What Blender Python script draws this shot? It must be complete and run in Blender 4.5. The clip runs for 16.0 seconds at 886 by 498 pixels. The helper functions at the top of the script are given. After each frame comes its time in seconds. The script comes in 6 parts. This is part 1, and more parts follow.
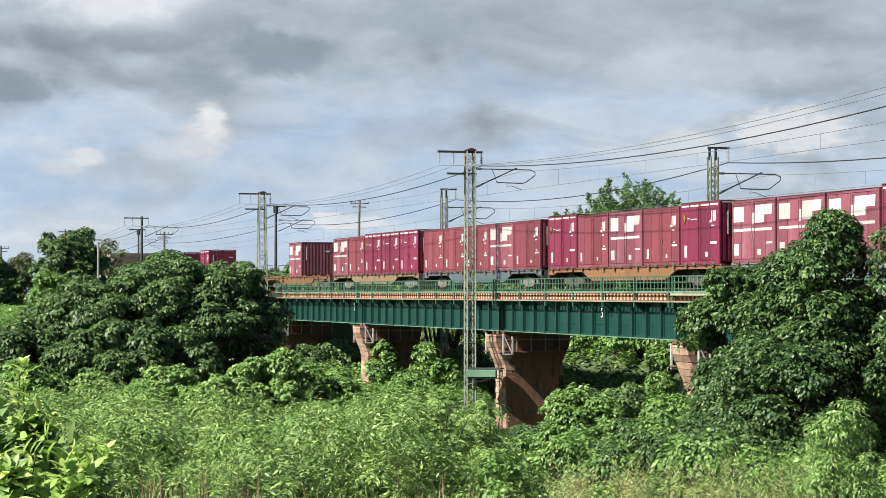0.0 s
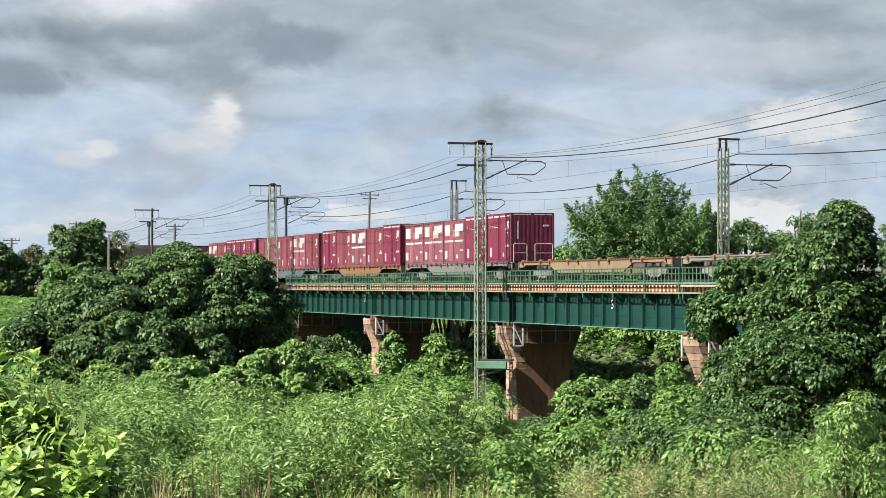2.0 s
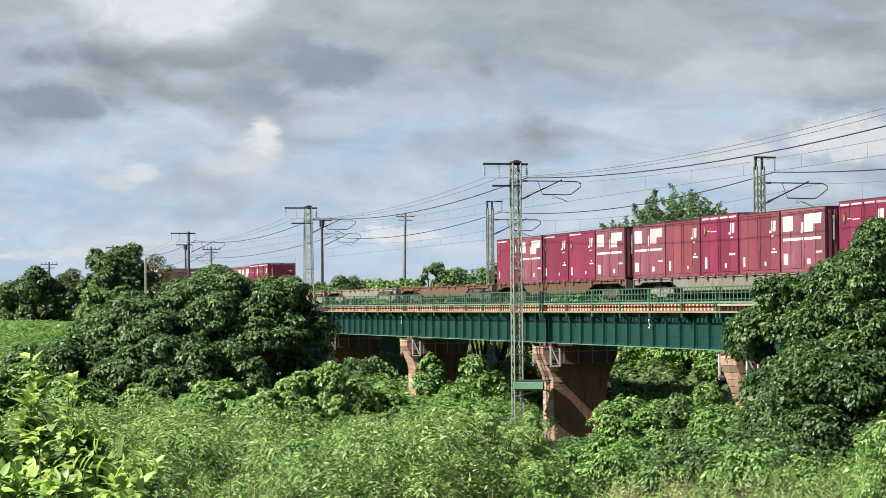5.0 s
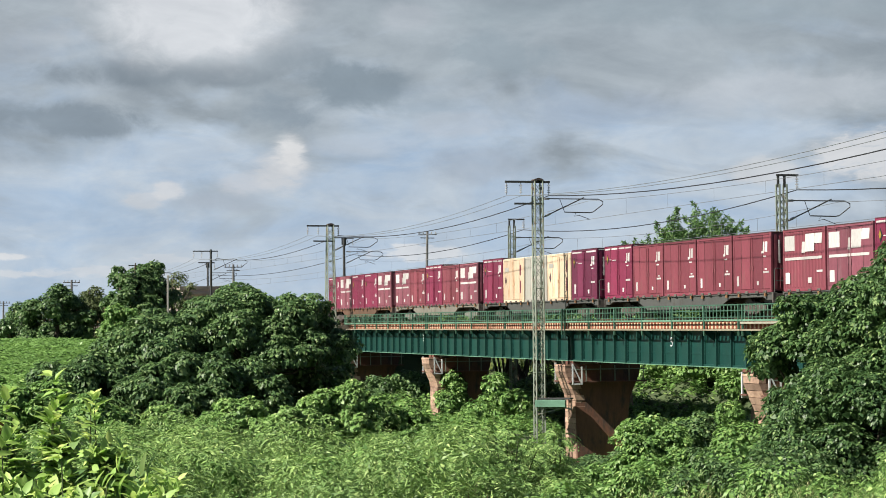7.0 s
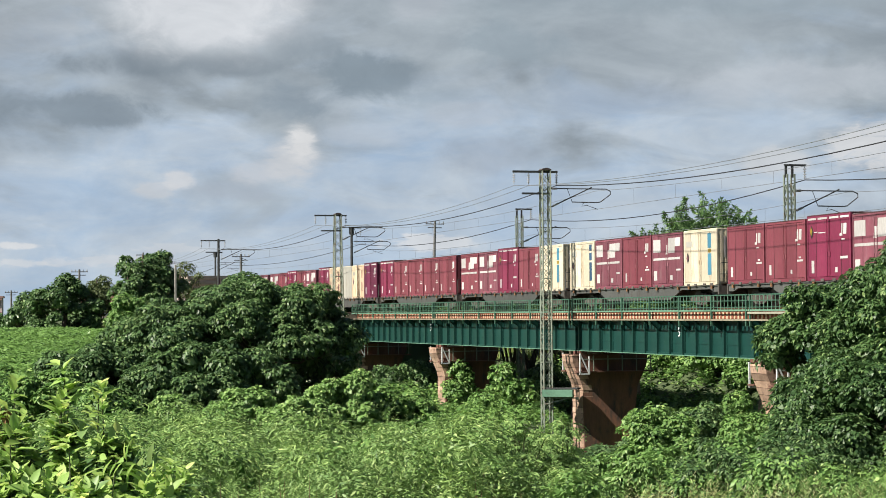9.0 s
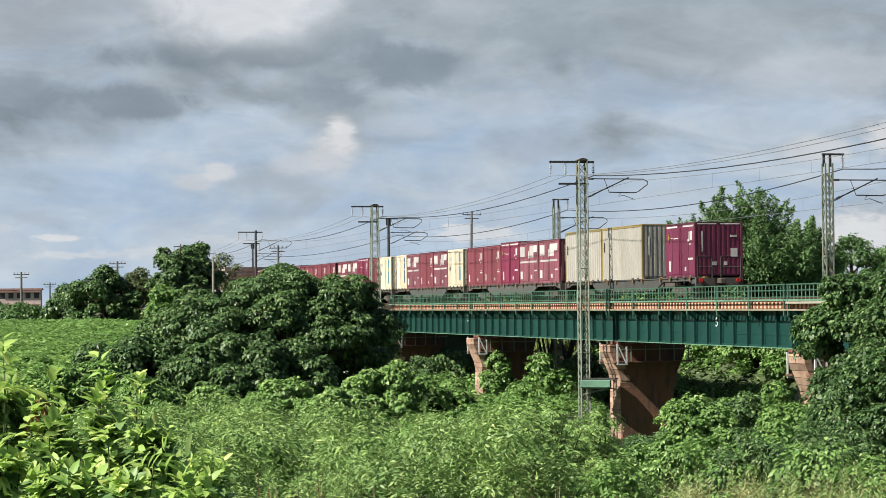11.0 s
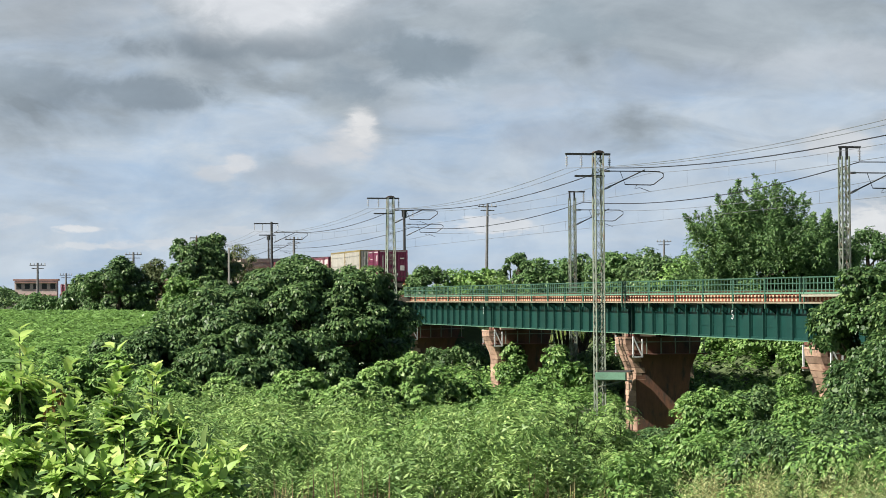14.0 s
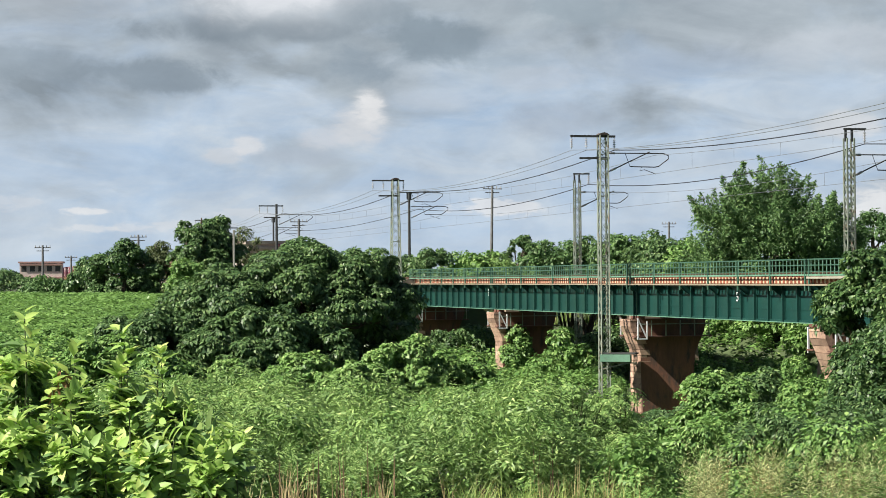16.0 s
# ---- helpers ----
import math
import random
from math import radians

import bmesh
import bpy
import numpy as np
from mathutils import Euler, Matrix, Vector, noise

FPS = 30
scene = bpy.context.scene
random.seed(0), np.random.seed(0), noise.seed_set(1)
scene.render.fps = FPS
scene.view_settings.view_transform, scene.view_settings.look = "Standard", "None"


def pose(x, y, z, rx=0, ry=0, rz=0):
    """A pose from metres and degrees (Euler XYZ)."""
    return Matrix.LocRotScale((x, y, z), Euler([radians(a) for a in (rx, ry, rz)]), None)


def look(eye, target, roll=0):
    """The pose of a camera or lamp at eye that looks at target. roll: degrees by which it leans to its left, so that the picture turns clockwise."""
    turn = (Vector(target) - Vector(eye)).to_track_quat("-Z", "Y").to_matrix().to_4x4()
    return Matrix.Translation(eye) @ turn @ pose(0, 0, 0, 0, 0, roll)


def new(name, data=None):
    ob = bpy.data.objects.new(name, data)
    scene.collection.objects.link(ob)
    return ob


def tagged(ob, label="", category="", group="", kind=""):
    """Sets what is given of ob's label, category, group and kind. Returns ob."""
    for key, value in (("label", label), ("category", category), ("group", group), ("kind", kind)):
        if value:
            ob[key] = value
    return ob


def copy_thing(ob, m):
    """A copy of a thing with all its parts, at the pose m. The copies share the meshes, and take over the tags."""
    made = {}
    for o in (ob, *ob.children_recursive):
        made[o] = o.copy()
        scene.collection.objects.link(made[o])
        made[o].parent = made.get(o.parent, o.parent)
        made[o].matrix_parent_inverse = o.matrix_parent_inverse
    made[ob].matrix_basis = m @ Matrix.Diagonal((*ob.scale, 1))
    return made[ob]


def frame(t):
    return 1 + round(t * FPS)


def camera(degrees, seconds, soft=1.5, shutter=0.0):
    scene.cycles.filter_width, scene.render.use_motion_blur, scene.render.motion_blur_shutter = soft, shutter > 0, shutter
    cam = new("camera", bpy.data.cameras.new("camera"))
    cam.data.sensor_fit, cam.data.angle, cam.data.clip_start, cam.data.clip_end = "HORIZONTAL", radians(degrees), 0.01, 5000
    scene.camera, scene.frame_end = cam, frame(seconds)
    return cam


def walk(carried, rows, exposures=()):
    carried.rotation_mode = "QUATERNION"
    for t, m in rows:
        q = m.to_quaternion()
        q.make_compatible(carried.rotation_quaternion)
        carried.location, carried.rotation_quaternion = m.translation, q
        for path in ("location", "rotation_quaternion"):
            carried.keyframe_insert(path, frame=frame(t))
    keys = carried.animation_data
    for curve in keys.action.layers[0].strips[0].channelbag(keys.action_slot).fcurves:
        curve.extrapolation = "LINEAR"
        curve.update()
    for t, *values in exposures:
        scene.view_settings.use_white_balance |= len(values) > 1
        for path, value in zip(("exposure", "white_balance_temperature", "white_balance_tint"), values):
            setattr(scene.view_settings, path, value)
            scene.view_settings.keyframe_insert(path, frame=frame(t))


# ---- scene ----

# ---- camera and its path: a hand-held phone on the river bank, panning slowly to the left ----
EYE = (0.0, 0.0, 6.0)
LENS = 24.36
# seconds, heading to the right of +y, upward tilt, roll
AIM = [
    (0, 18.132, 1.222, 0.000),
    (0.5, 17.980, 1.202, 0.026),
    (1, 17.902, 1.151, 0.006),
    (1.5, 17.870, 1.065, -0.025),
    (2, 17.846, 0.988, -0.062),
    (2.5, 17.765, 0.917, -0.032),
    (3, 17.635, 0.900, -0.222),
    (3.5, 17.458, 0.971, -0.219),
    (4, 17.265, 1.119, -0.313),
    (4.5, 17.060, 1.348, -0.430),
    (7, 16.236, 2.081, -0.487),
    (7.5, 16.221, 2.070, -0.457),
    (8, 16.210, 2.021, -0.447),
    (8.5, 16.148, 1.931, -0.486),
    (9, 16.024, 1.797, -0.417),
    (9.5, 15.799, 1.679, -0.518),
    (12, 14.662, 1.545, -0.453),
    (12.5, 14.612, 1.576, -0.411),
    (13, 14.574, 1.559, -0.375),
    (13.5, 14.539, 1.455, -0.374),
    (14, 14.550, 1.325, -0.418),
    (14.5, 14.579, 1.167, -0.513),
    (15, 14.586, 1.044, -0.482),
    (15.5, 14.539, 0.938, -0.456),
    (16, 14.411, 0.830, -0.442),
]


def aimed(yaw, pitch, roll):
    return Matrix.Translation(EYE) @ pose(0, 0, 0, 90 + pitch, 0, -yaw) @ pose(0, 0, 0, 0, 0, roll)


cam = camera(LENS, 16.0, soft=0.75)
walk(cam, [(t, aimed(a, b, c)) for t, a, b, c in AIM], exposures=[(0, 1.08), (4.5, 1.07), (6.8, 0.92), (9.5, 0.88), (12, 0.92), (16, 1.00)])

# ---- world, sun, exposure ----
SUN_DIR = Vector((-1.0, -0.17, 0.98)).normalized()
world = bpy.data.worlds.new("sky")
scene.world = world
world.use_nodes = True
wn = world.node_tree.nodes
sky_tex = wn.new("ShaderNodeTexSky")
sky_tex.sky_type = "NISHITA"
sky_tex.sun_disc = False
sky_tex.sun_elevation = math.asin(SUN_DIR.z)
sky_tex.sun_rotation = math.atan2(SUN_DIR.x, SUN_DIR.y)
wn["Background"].inputs["Strength"].default_value = 0.04
world.node_tree.links.new(sky_tex.outputs[0], wn["Background"].inputs["Color"])
sun_data = bpy.data.lights.new("sun", "SUN")
sun_data.energy = 5.3
sun_data.angle = radians(0.9)
sun_data.color = (1.0, 0.93, 0.82)
sun_ob = new("sun", sun_data)
sun_ob.matrix_world = look((0, 0, 60), Vector((0, 0, 60)) - SUN_DIR)


# ---- materials ----
def tree_of(name):
    m = bpy.data.materials.new(name)
    m.use_nodes = True
    t = m.node_tree
    return m, t, t.nodes["Principled BSDF"], t.nodes, t.links


def rgb(c):
    return (c[0], c[1], c[2], 1.0)


def noise_node(n, l, vec, scale, detail=4.0, rough=0.6):
    a = n.new("ShaderNodeTexNoise")
    a.inputs["Scale"].default_value = scale
    a.inputs["Detail"].default_value = detail
    a.inputs["Roughness"].default_value = rough
    l.new(vec, a.inputs["Vector"])
    return a.outputs["Fac"]


def ramp(n, l, fac, lo, hi, c0, c1):
    r = n.new("ShaderNodeValToRGB")
    r.color_ramp.elements[0].position, r.color_ramp.elements[1].position = lo, hi
    r.color_ramp.elements[0].color, r.color_ramp.elements[1].color = rgb(c0), rgb(c1)
    l.new(fac, r.inputs["Fac"])
    return r.outputs["Color"]


def blend(n, l, fac, a, b, kind="MIX"):
    m = n.new("ShaderNodeMix")
    m.data_type = "RGBA"
    m.blend_type = kind
    if isinstance(fac, float):
        m.inputs[0].default_value = fac
    else:
        l.new(fac, m.inputs[0])
    for i, v in ((6, a), (7, b)):
        if isinstance(v, tuple):
            m.inputs[i].default_value = rgb(v)
        else:
            l.new(v, m.inputs[i])
    return m.outputs[2]


def surface(name, col, col2=None, rough=0.6, metal=0.0, big=0.6, fine=14.0, stain=None, stain_amount=0.5,
            bump=0.15, rand=0.0, stretch=(1, 1, 1)):
    """A worn surface: two tones in large patches, fine grain, streaked stains and relief, in metres."""
    m, t, bsdf, n, l = tree_of(name)
    tc = n.new("ShaderNodeTexCoord")
    mp = n.new("ShaderNodeMapping")
    mp.inputs["Scale"].default_value = stretch
    l.new(tc.outputs["Object"], mp.inputs["Vector"])
    vec = mp.outputs["Vector"]
    col2 = col2 or tuple(c * 0.72 for c in col)
    c = ramp(n, l, noise_node(n, l, vec, big), 0.35, 0.65, col2, col)
    g = noise_node(n, l, vec, fine, 6.0, 0.7)
    c = blend(n, l, 0.55, c, ramp(n, l, g, 0.25, 0.75, (0.55, 0.55, 0.55), (1.35, 1.35, 1.35)), "MULTIPLY")
    if stain:
        s = noise_node(n, l, vec, big * 3.1, 6.0, 0.75)
        r = n.new("ShaderNodeMapRange")
        r.inputs[1].default_value, r.inputs[2].default_value = 0.68 - 0.3 * stain_amount, 0.85 - 0.3 * stain_amount
        l.new(s, r.inputs[0])
        c = blend(n, l, r.outputs[0], c, stain)
    if rand:
        oi = n.new("ShaderNodeObjectInfo")
        r = n.new("ShaderNodeMapRange")
        r.inputs[3].default_value, r.inputs[4].default_value = 1 - rand, 1 + rand
        l.new(oi.outputs["Random"], r.inputs[0])
        hsv = n.new("ShaderNodeHueSaturation")
        l.new(r.outputs[0], hsv.inputs["Value"])
        l.new(c, hsv.inputs["Color"])
        c = hsv.outputs["Color"]
    l.new(c, bsdf.inputs["Base Color"])
    bsdf.inputs["Roughness"].default_value = rough
    bsdf.inputs["Metallic"].default_value = metal
    if bump:
        b = n.new("ShaderNodeBump")
        b.inputs["Strength"].default_value = bump
        b.inputs["Distance"].default_value = 0.02
        l.new(g, b.inputs["Height"])
        l.new(b.outputs["Normal"], bsdf.inputs["Normal"])
    return m


def foliage(name, dark, light, tip=None, through_light=0.35, rough=0.45):
    """Leaves: each leaf its own tone, patches of tone over metres, some light passing through."""
    m, t, bsdf, n, l = tree_of(name)
    geo = n.new("ShaderNodeNewGeometry")
    tc = n.new("ShaderNodeTexCoord")
    c = ramp(n, l, geo.outputs["Random Per Island"], 0.0, 1.0, dark, light)
    if tip:
        r = n.new("ShaderNodeMapRange")
        r.inputs[1].default_value, r.inputs[2].default_value = 0.86, 1.0
        l.new(geo.outputs["Random Per Island"], r.inputs[0])
        c = blend(n, l, r.outputs[0], c, tip)
    patch = noise_node(n, l, tc.outputs["Object"], 0.35, 3.0)
    c = blend(n, l, 0.7, c, ramp(n, l, patch, 0.3, 0.7, (0.7, 0.75, 0.7), (1.25, 1.2, 1.05)), "MULTIPLY")
    l.new(c, bsdf.inputs["Base Color"])
    bsdf.inputs["Roughness"].default_value = rough
    bsdf.inputs["Specular IOR Level"].default_value = 0.38
    tr = n.new("ShaderNodeBsdfTranslucent")
    l.new(c, tr.inputs["Color"])
    mx = n.new("ShaderNodeMixShader")
    mx.inputs[0].default_value = through_light
    l.new(bsdf.outputs[0], mx.inputs[1])
    l.new(tr.outputs[0], mx.inputs[2])
    l.new(mx.outputs[0], n["Material Output"].inputs["Surface"])
    return m


GREEN = surface("girder_green_paint", (0.009, 0.052, 0.043), (0.006, 0.037, 0.032), 0.4, stain=(0.025, 0.06, 0.05), stain_amount=0.3, stretch=(1, 1, 0.4))
GREEN_PALE = surface("pale_and_sunlit_green_paint", (0.136, 0.272, 0.188), (0.088, 0.192, 0.132), 0.55, stain=(0.080, 0.096, 0.064), stain_amount=0.35)
RAIL_GREEN = surface("railing_green_paint", (0.050, 0.125, 0.085), (0.036, 0.092, 0.062), 0.5, stain=(0.054, 0.060, 0.036), stain_amount=0.3)
CREAM_STEEL = surface("cream_sill_paint", (0.276, 0.252, 0.186), (0.216, 0.186, 0.132), 0.6, stain=(0.120, 0.072, 0.042), stain_amount=0.4)
SLEEPER = surface("red_brown_timber", (0.24, 0.062, 0.03), (0.17, 0.05, 0.028), 0.85, fine=30, rand=0.25)
RAIL_STEEL = surface("rusty_rail", (0.14, 0.08, 0.05), None, 0.55, 0.5)
BRICK = surface("old_brick", (0.172, 0.078, 0.046), (0.100, 0.050, 0.034), 0.9, big=0.8, fine=9, stain=(0.045, 0.036, 0.03), stain_amount=0.6, bump=0.6, stretch=(1, 1, 0.28))
QUOIN = surface("pale_pier_stone", (0.44, 0.30, 0.22), (0.28, 0.175, 0.125), 0.9, big=1.3, fine=9, stain=(0.09, 0.06, 0.045), stain_amount=0.5, bump=0.5, rand=0.3)
GAP_CREAM = surface("sunlit_gap_cream", (0.52, 0.41, 0.28), (0.42, 0.32, 0.21), 0.8, stain=(0.24, 0.13, 0.08), stain_amount=0.4)
WHITE_STEEL = surface("white_painted_steel", (0.7, 0.72, 0.72), (0.55, 0.57, 0.58), 0.5, stain=(0.3, 0.25, 0.2), stain_amount=0.2)
GALV = surface("weathered_mast_steel", (0.235, 0.275, 0.225), (0.155, 0.19, 0.15), 0.6, 0.1, big=0.9, stain=(0.16, 0.08, 0.045), stain_amount=0.5)
RUST = surface("rusty_steel", (0.15, 0.06, 0.04), (0.09, 0.045, 0.035), 0.8)
DARK_STEEL = surface("dark_steel", (0.05, 0.055, 0.055), (0.035, 0.035, 0.035), 0.6, 0.2)
PORCELAIN = surface("porcelain", (0.33, 0.34, 0.35), None, 0.25)
WIRE = surface("wire", (0.03, 0.032, 0.035), None, 0.5, 0.3, bump=0)
THIN_WIRE = surface("thin_wire", (0.22, 0.24, 0.26), None, 0.5, 0.3, bump=0)
CONCRETE = surface("concrete", (0.36, 0.35, 0.32), (0.27, 0.26, 0.24), 0.85, stain=(0.16, 0.14, 0.12), stain_amount=0.4)
BALLAST = surface("ballast", (0.19, 0.16, 0.13), (0.13, 0.11, 0.09), 0.95, big=2, fine=25, bump=0.8)


# ---- mesh helpers ----
def part(name, bm, material, parent=None, label=""):
    """Links a bmesh as one mesh object under a thing or a part."""
    me = bpy.data.meshes.new(name)
    bm.to_mesh(me)
    bm.free()
    me.materials.append(material)
    ob = new(name, me)
    if parent is not None:
        ob.parent = parent
    if label:
        ob["label"] = label
    return ob


def shared(name, me, parent, m=None):
    ob = new(name, me)
    ob.parent = parent
    if m is not None:
        ob.matrix_basis = m
    return ob


def thing(name, label, category, group="", at=None, kind=""):
    ob = new(name)
    ob.empty_display_size = 0.3
    if at is not None:
        ob.matrix_basis = at
    return tagged(ob, label, category, group, kind)


def box(bm, x0, x1, y0, y1, z0, z1, bevel=0.0):
    vs = [bm.verts.new((x, y, z)) for x in (x0, x1) for y in (y0, y1) for z in (z0, z1)]
    fs = [bm.faces.new([vs[i] for i in f]) for f in ((0, 1, 3, 2), (4, 6, 7, 5), (0, 4, 5, 1), (2, 3, 7, 6), (0, 2, 6, 4), (1, 5, 7, 3))]
    if bevel:
        es = list({e for f in fs for e in f.edges})
        bmesh.ops.bevel(bm, geom=es, offset=bevel, segments=1, affect="EDGES")
    return bm


def bar(bm, a, b, w, h=None):
    """A square-section bar from a to b."""
    h = h or w
    a, b = Vector(a), Vector(b)
    d = (b - a).normalized()
    s = d.cross(Vector((0, 0, 1)))
    s = s.normalized() if s.length > 1e-4 else Vector((1, 0, 0))
    u = s.cross(d)
    ring = [[bm.verts.new(p + s * (i * w / 2) + u * (j * h / 2)) for i, j in ((-1, -1), (1, -1), (1, 1), (-1, 1))] for p in (a, b)]
    for i in range(4):
        bm.faces.new((ring[0][i], ring[0][(i + 1) % 4], ring[1][(i + 1) % 4], ring[1][i]))
    bm.faces.new(ring[0][::-1])
    bm.faces.new(ring[1])
    return bm


def tube(bm, pts, r, sides=6):
    """A round tube along points; r is a radius or one per point."""
    pts = [Vector(p) for p in pts]
    rs = r if isinstance(r, (list, tuple)) else [r] * len(pts)
    rings = []
    for i, p in enumerate(pts):
        d = (pts[min(i + 1, len(pts) - 1)] - pts[max(i - 1, 0)]).normalized()
        s = d.cross(Vector((0.13, 0.31, 1)))
        s = s.normalized() if s.length > 1e-4 else Vector((1, 0, 0))
        u = s.cross(d)
        rings.append([bm.verts.new(p + (s * math.cos(k * math.tau / sides) + u * math.sin(k * math.tau / sides)) * rs[i]) for k in range(sides)])
    for a, b in zip(rings, rings[1:]):
        for k in range(sides):
            bm.faces.new((a[k], a[(k + 1) % sides], b[(k + 1) % sides], b[k]))
    bm.faces.new(rings[0][::-1])
    bm.faces.new(rings[-1])
    return bm


def prism(bm, outline, axis, lo, hi):
    """Extrudes a 2D outline along x ('x': outline is y, z) or y ('y': outline is x, z) or z."""
    def at(p, q):
        return {"x": (q, p[0], p[1]), "y": (p[0], q, p[1]), "z": (p[0], p[1], q)}[axis]
    a = [bm.verts.new(at(p, lo)) for p in outline]
    b = [bm.verts.new(at(p, hi)) for p in outline]
    n = len(a)
    for i in range(n):
        bm.faces.new((a[i], a[(i + 1) % n], b[(i + 1) % n], b[i]))
    bm.faces.new(a[::-1])
    bm.faces.new(b)
    bmesh.ops.recalc_face_normals(bm, faces=bm.faces)
    return bm


def mesh_of(name, verts, faces, material):
    """A mesh from arrays: verts (n, 3), faces (m, k)."""
    me = bpy.data.meshes.new(name)
    k = faces.shape[1]
    me.vertices.add(len(verts))
    me.vertices.foreach_set("co", np.ascontiguousarray(verts, dtype=np.float32).ravel())
    me.loops.add(faces.size)
    me.loops.foreach_set("vertex_index", np.ascontiguousarray(faces, dtype=np.int32).ravel())
    me.polygons.add(len(faces))
    me.polygons.foreach_set("loop_start", np.arange(0, faces.size, k, dtype=np.int32))
    me.update(calc_edges=True)
    me.materials.append(material)
    return me


# ---- ground: the river bank with the camera, the overgrown river bed, fields and railway banks ----
def ease(v, a, b):
    t = np.clip((v - a) / (b - a), 0, 1)
    return t * t * (3 - 2 * t)


TRACK_X = 37.75
RAIL_Z = 6.15
BRIDGE = (58.5, 80.0, 102.4, 129.0, 152.0)


def height(x, y):
    """Ground height."""
    x, y = np.asarray(x, float), np.asarray(y, float)
    h = 4.35 * (1 - ease(y + 0.25 * x, 3.0, 24.0))
    # river bed dips below the bridge
    h = h - 0.5 * ease(x, 20, 34) * ease(y, 70, 90) * (1 - ease(y, 128, 146))
    # a hollow down to the bridge, along the camera's sight line so the pier shows
    h = h - 1.2 * np.exp(-((x - 0.372 * y) / 2.3) ** 2) * ease(y, 44, 62) * (1 - ease(y, 100, 112))
    # field beyond on the left, higher than the river bed
    field = 4.45 * ease(y, 70, 175) * (1 - ease(x, 16, 30)) + 4.45 * ease(y, 150, 190) * ease(x, 16, 30)
    h = h + np.maximum(field - h, 0) * ease(field, 0.0, 0.8)
    # land on the far side of the railway
    far = 5.6 * ease(x, 47, 60) * ease(y, 30, 70)
    h = h + np.maximum(far - h, 0) * ease(far, 0.0, 0.8)
    # railway banks before and after the bridge
    bank = np.clip((8.5 - np.abs(x - 40.5)) / 3.5, 0, 1) * 5.72
    on = np.maximum(1 - ease(y, 55, 60), ease(y, 149, 156))
    h = np.where(bank * on > 0.01, np.maximum(h, bank * on), h)
    return h


def axis_steps():
    a = [0.0]
    step = 1.0
    while a[-1] < 3900:
        step = 2.0 if a[-1] < 130 else step * 1.12
        a.append(a[-1] + step)
    return np.array(a)


def build_ground():
    xs = np.concatenate([-axis_steps()[::-1][:-1], axis_steps()])
    ys = xs
    gx, gy = np.meshgrid(xs, ys, indexing="ij")
    gz = height(gx, gy)
    rng = np.random.default_rng(4)
    gz = gz + rng.normal(0, 0.06, gz.shape) * (np.abs(gx) < 300) * (np.abs(gy) < 300)
    v = np.stack([gx, gy, gz], -1).reshape(-1, 3)
    nx, ny = gx.shape
    i, j = np.meshgrid(np.arange(nx - 1), np.arange(ny - 1), indexing="ij")
    q = (i * ny + j).ravel()
    f = np.stack([q, q + ny, q + ny + 1, q + 1], -1)
    me = mesh_of("ground", v, f, GROUND)
    tagged(new("ground", me), "overgrown green river bank and farmland ground", "ground", kind="structure")


GROUND = surface("overgrown_ground", (0.055, 0.085, 0.028), (0.035, 0.05, 0.02), 0.95, big=0.12, fine=3.0, stain=(0.07, 0.06, 0.035), stain_amount=0.15, bump=0.6)
build_ground()


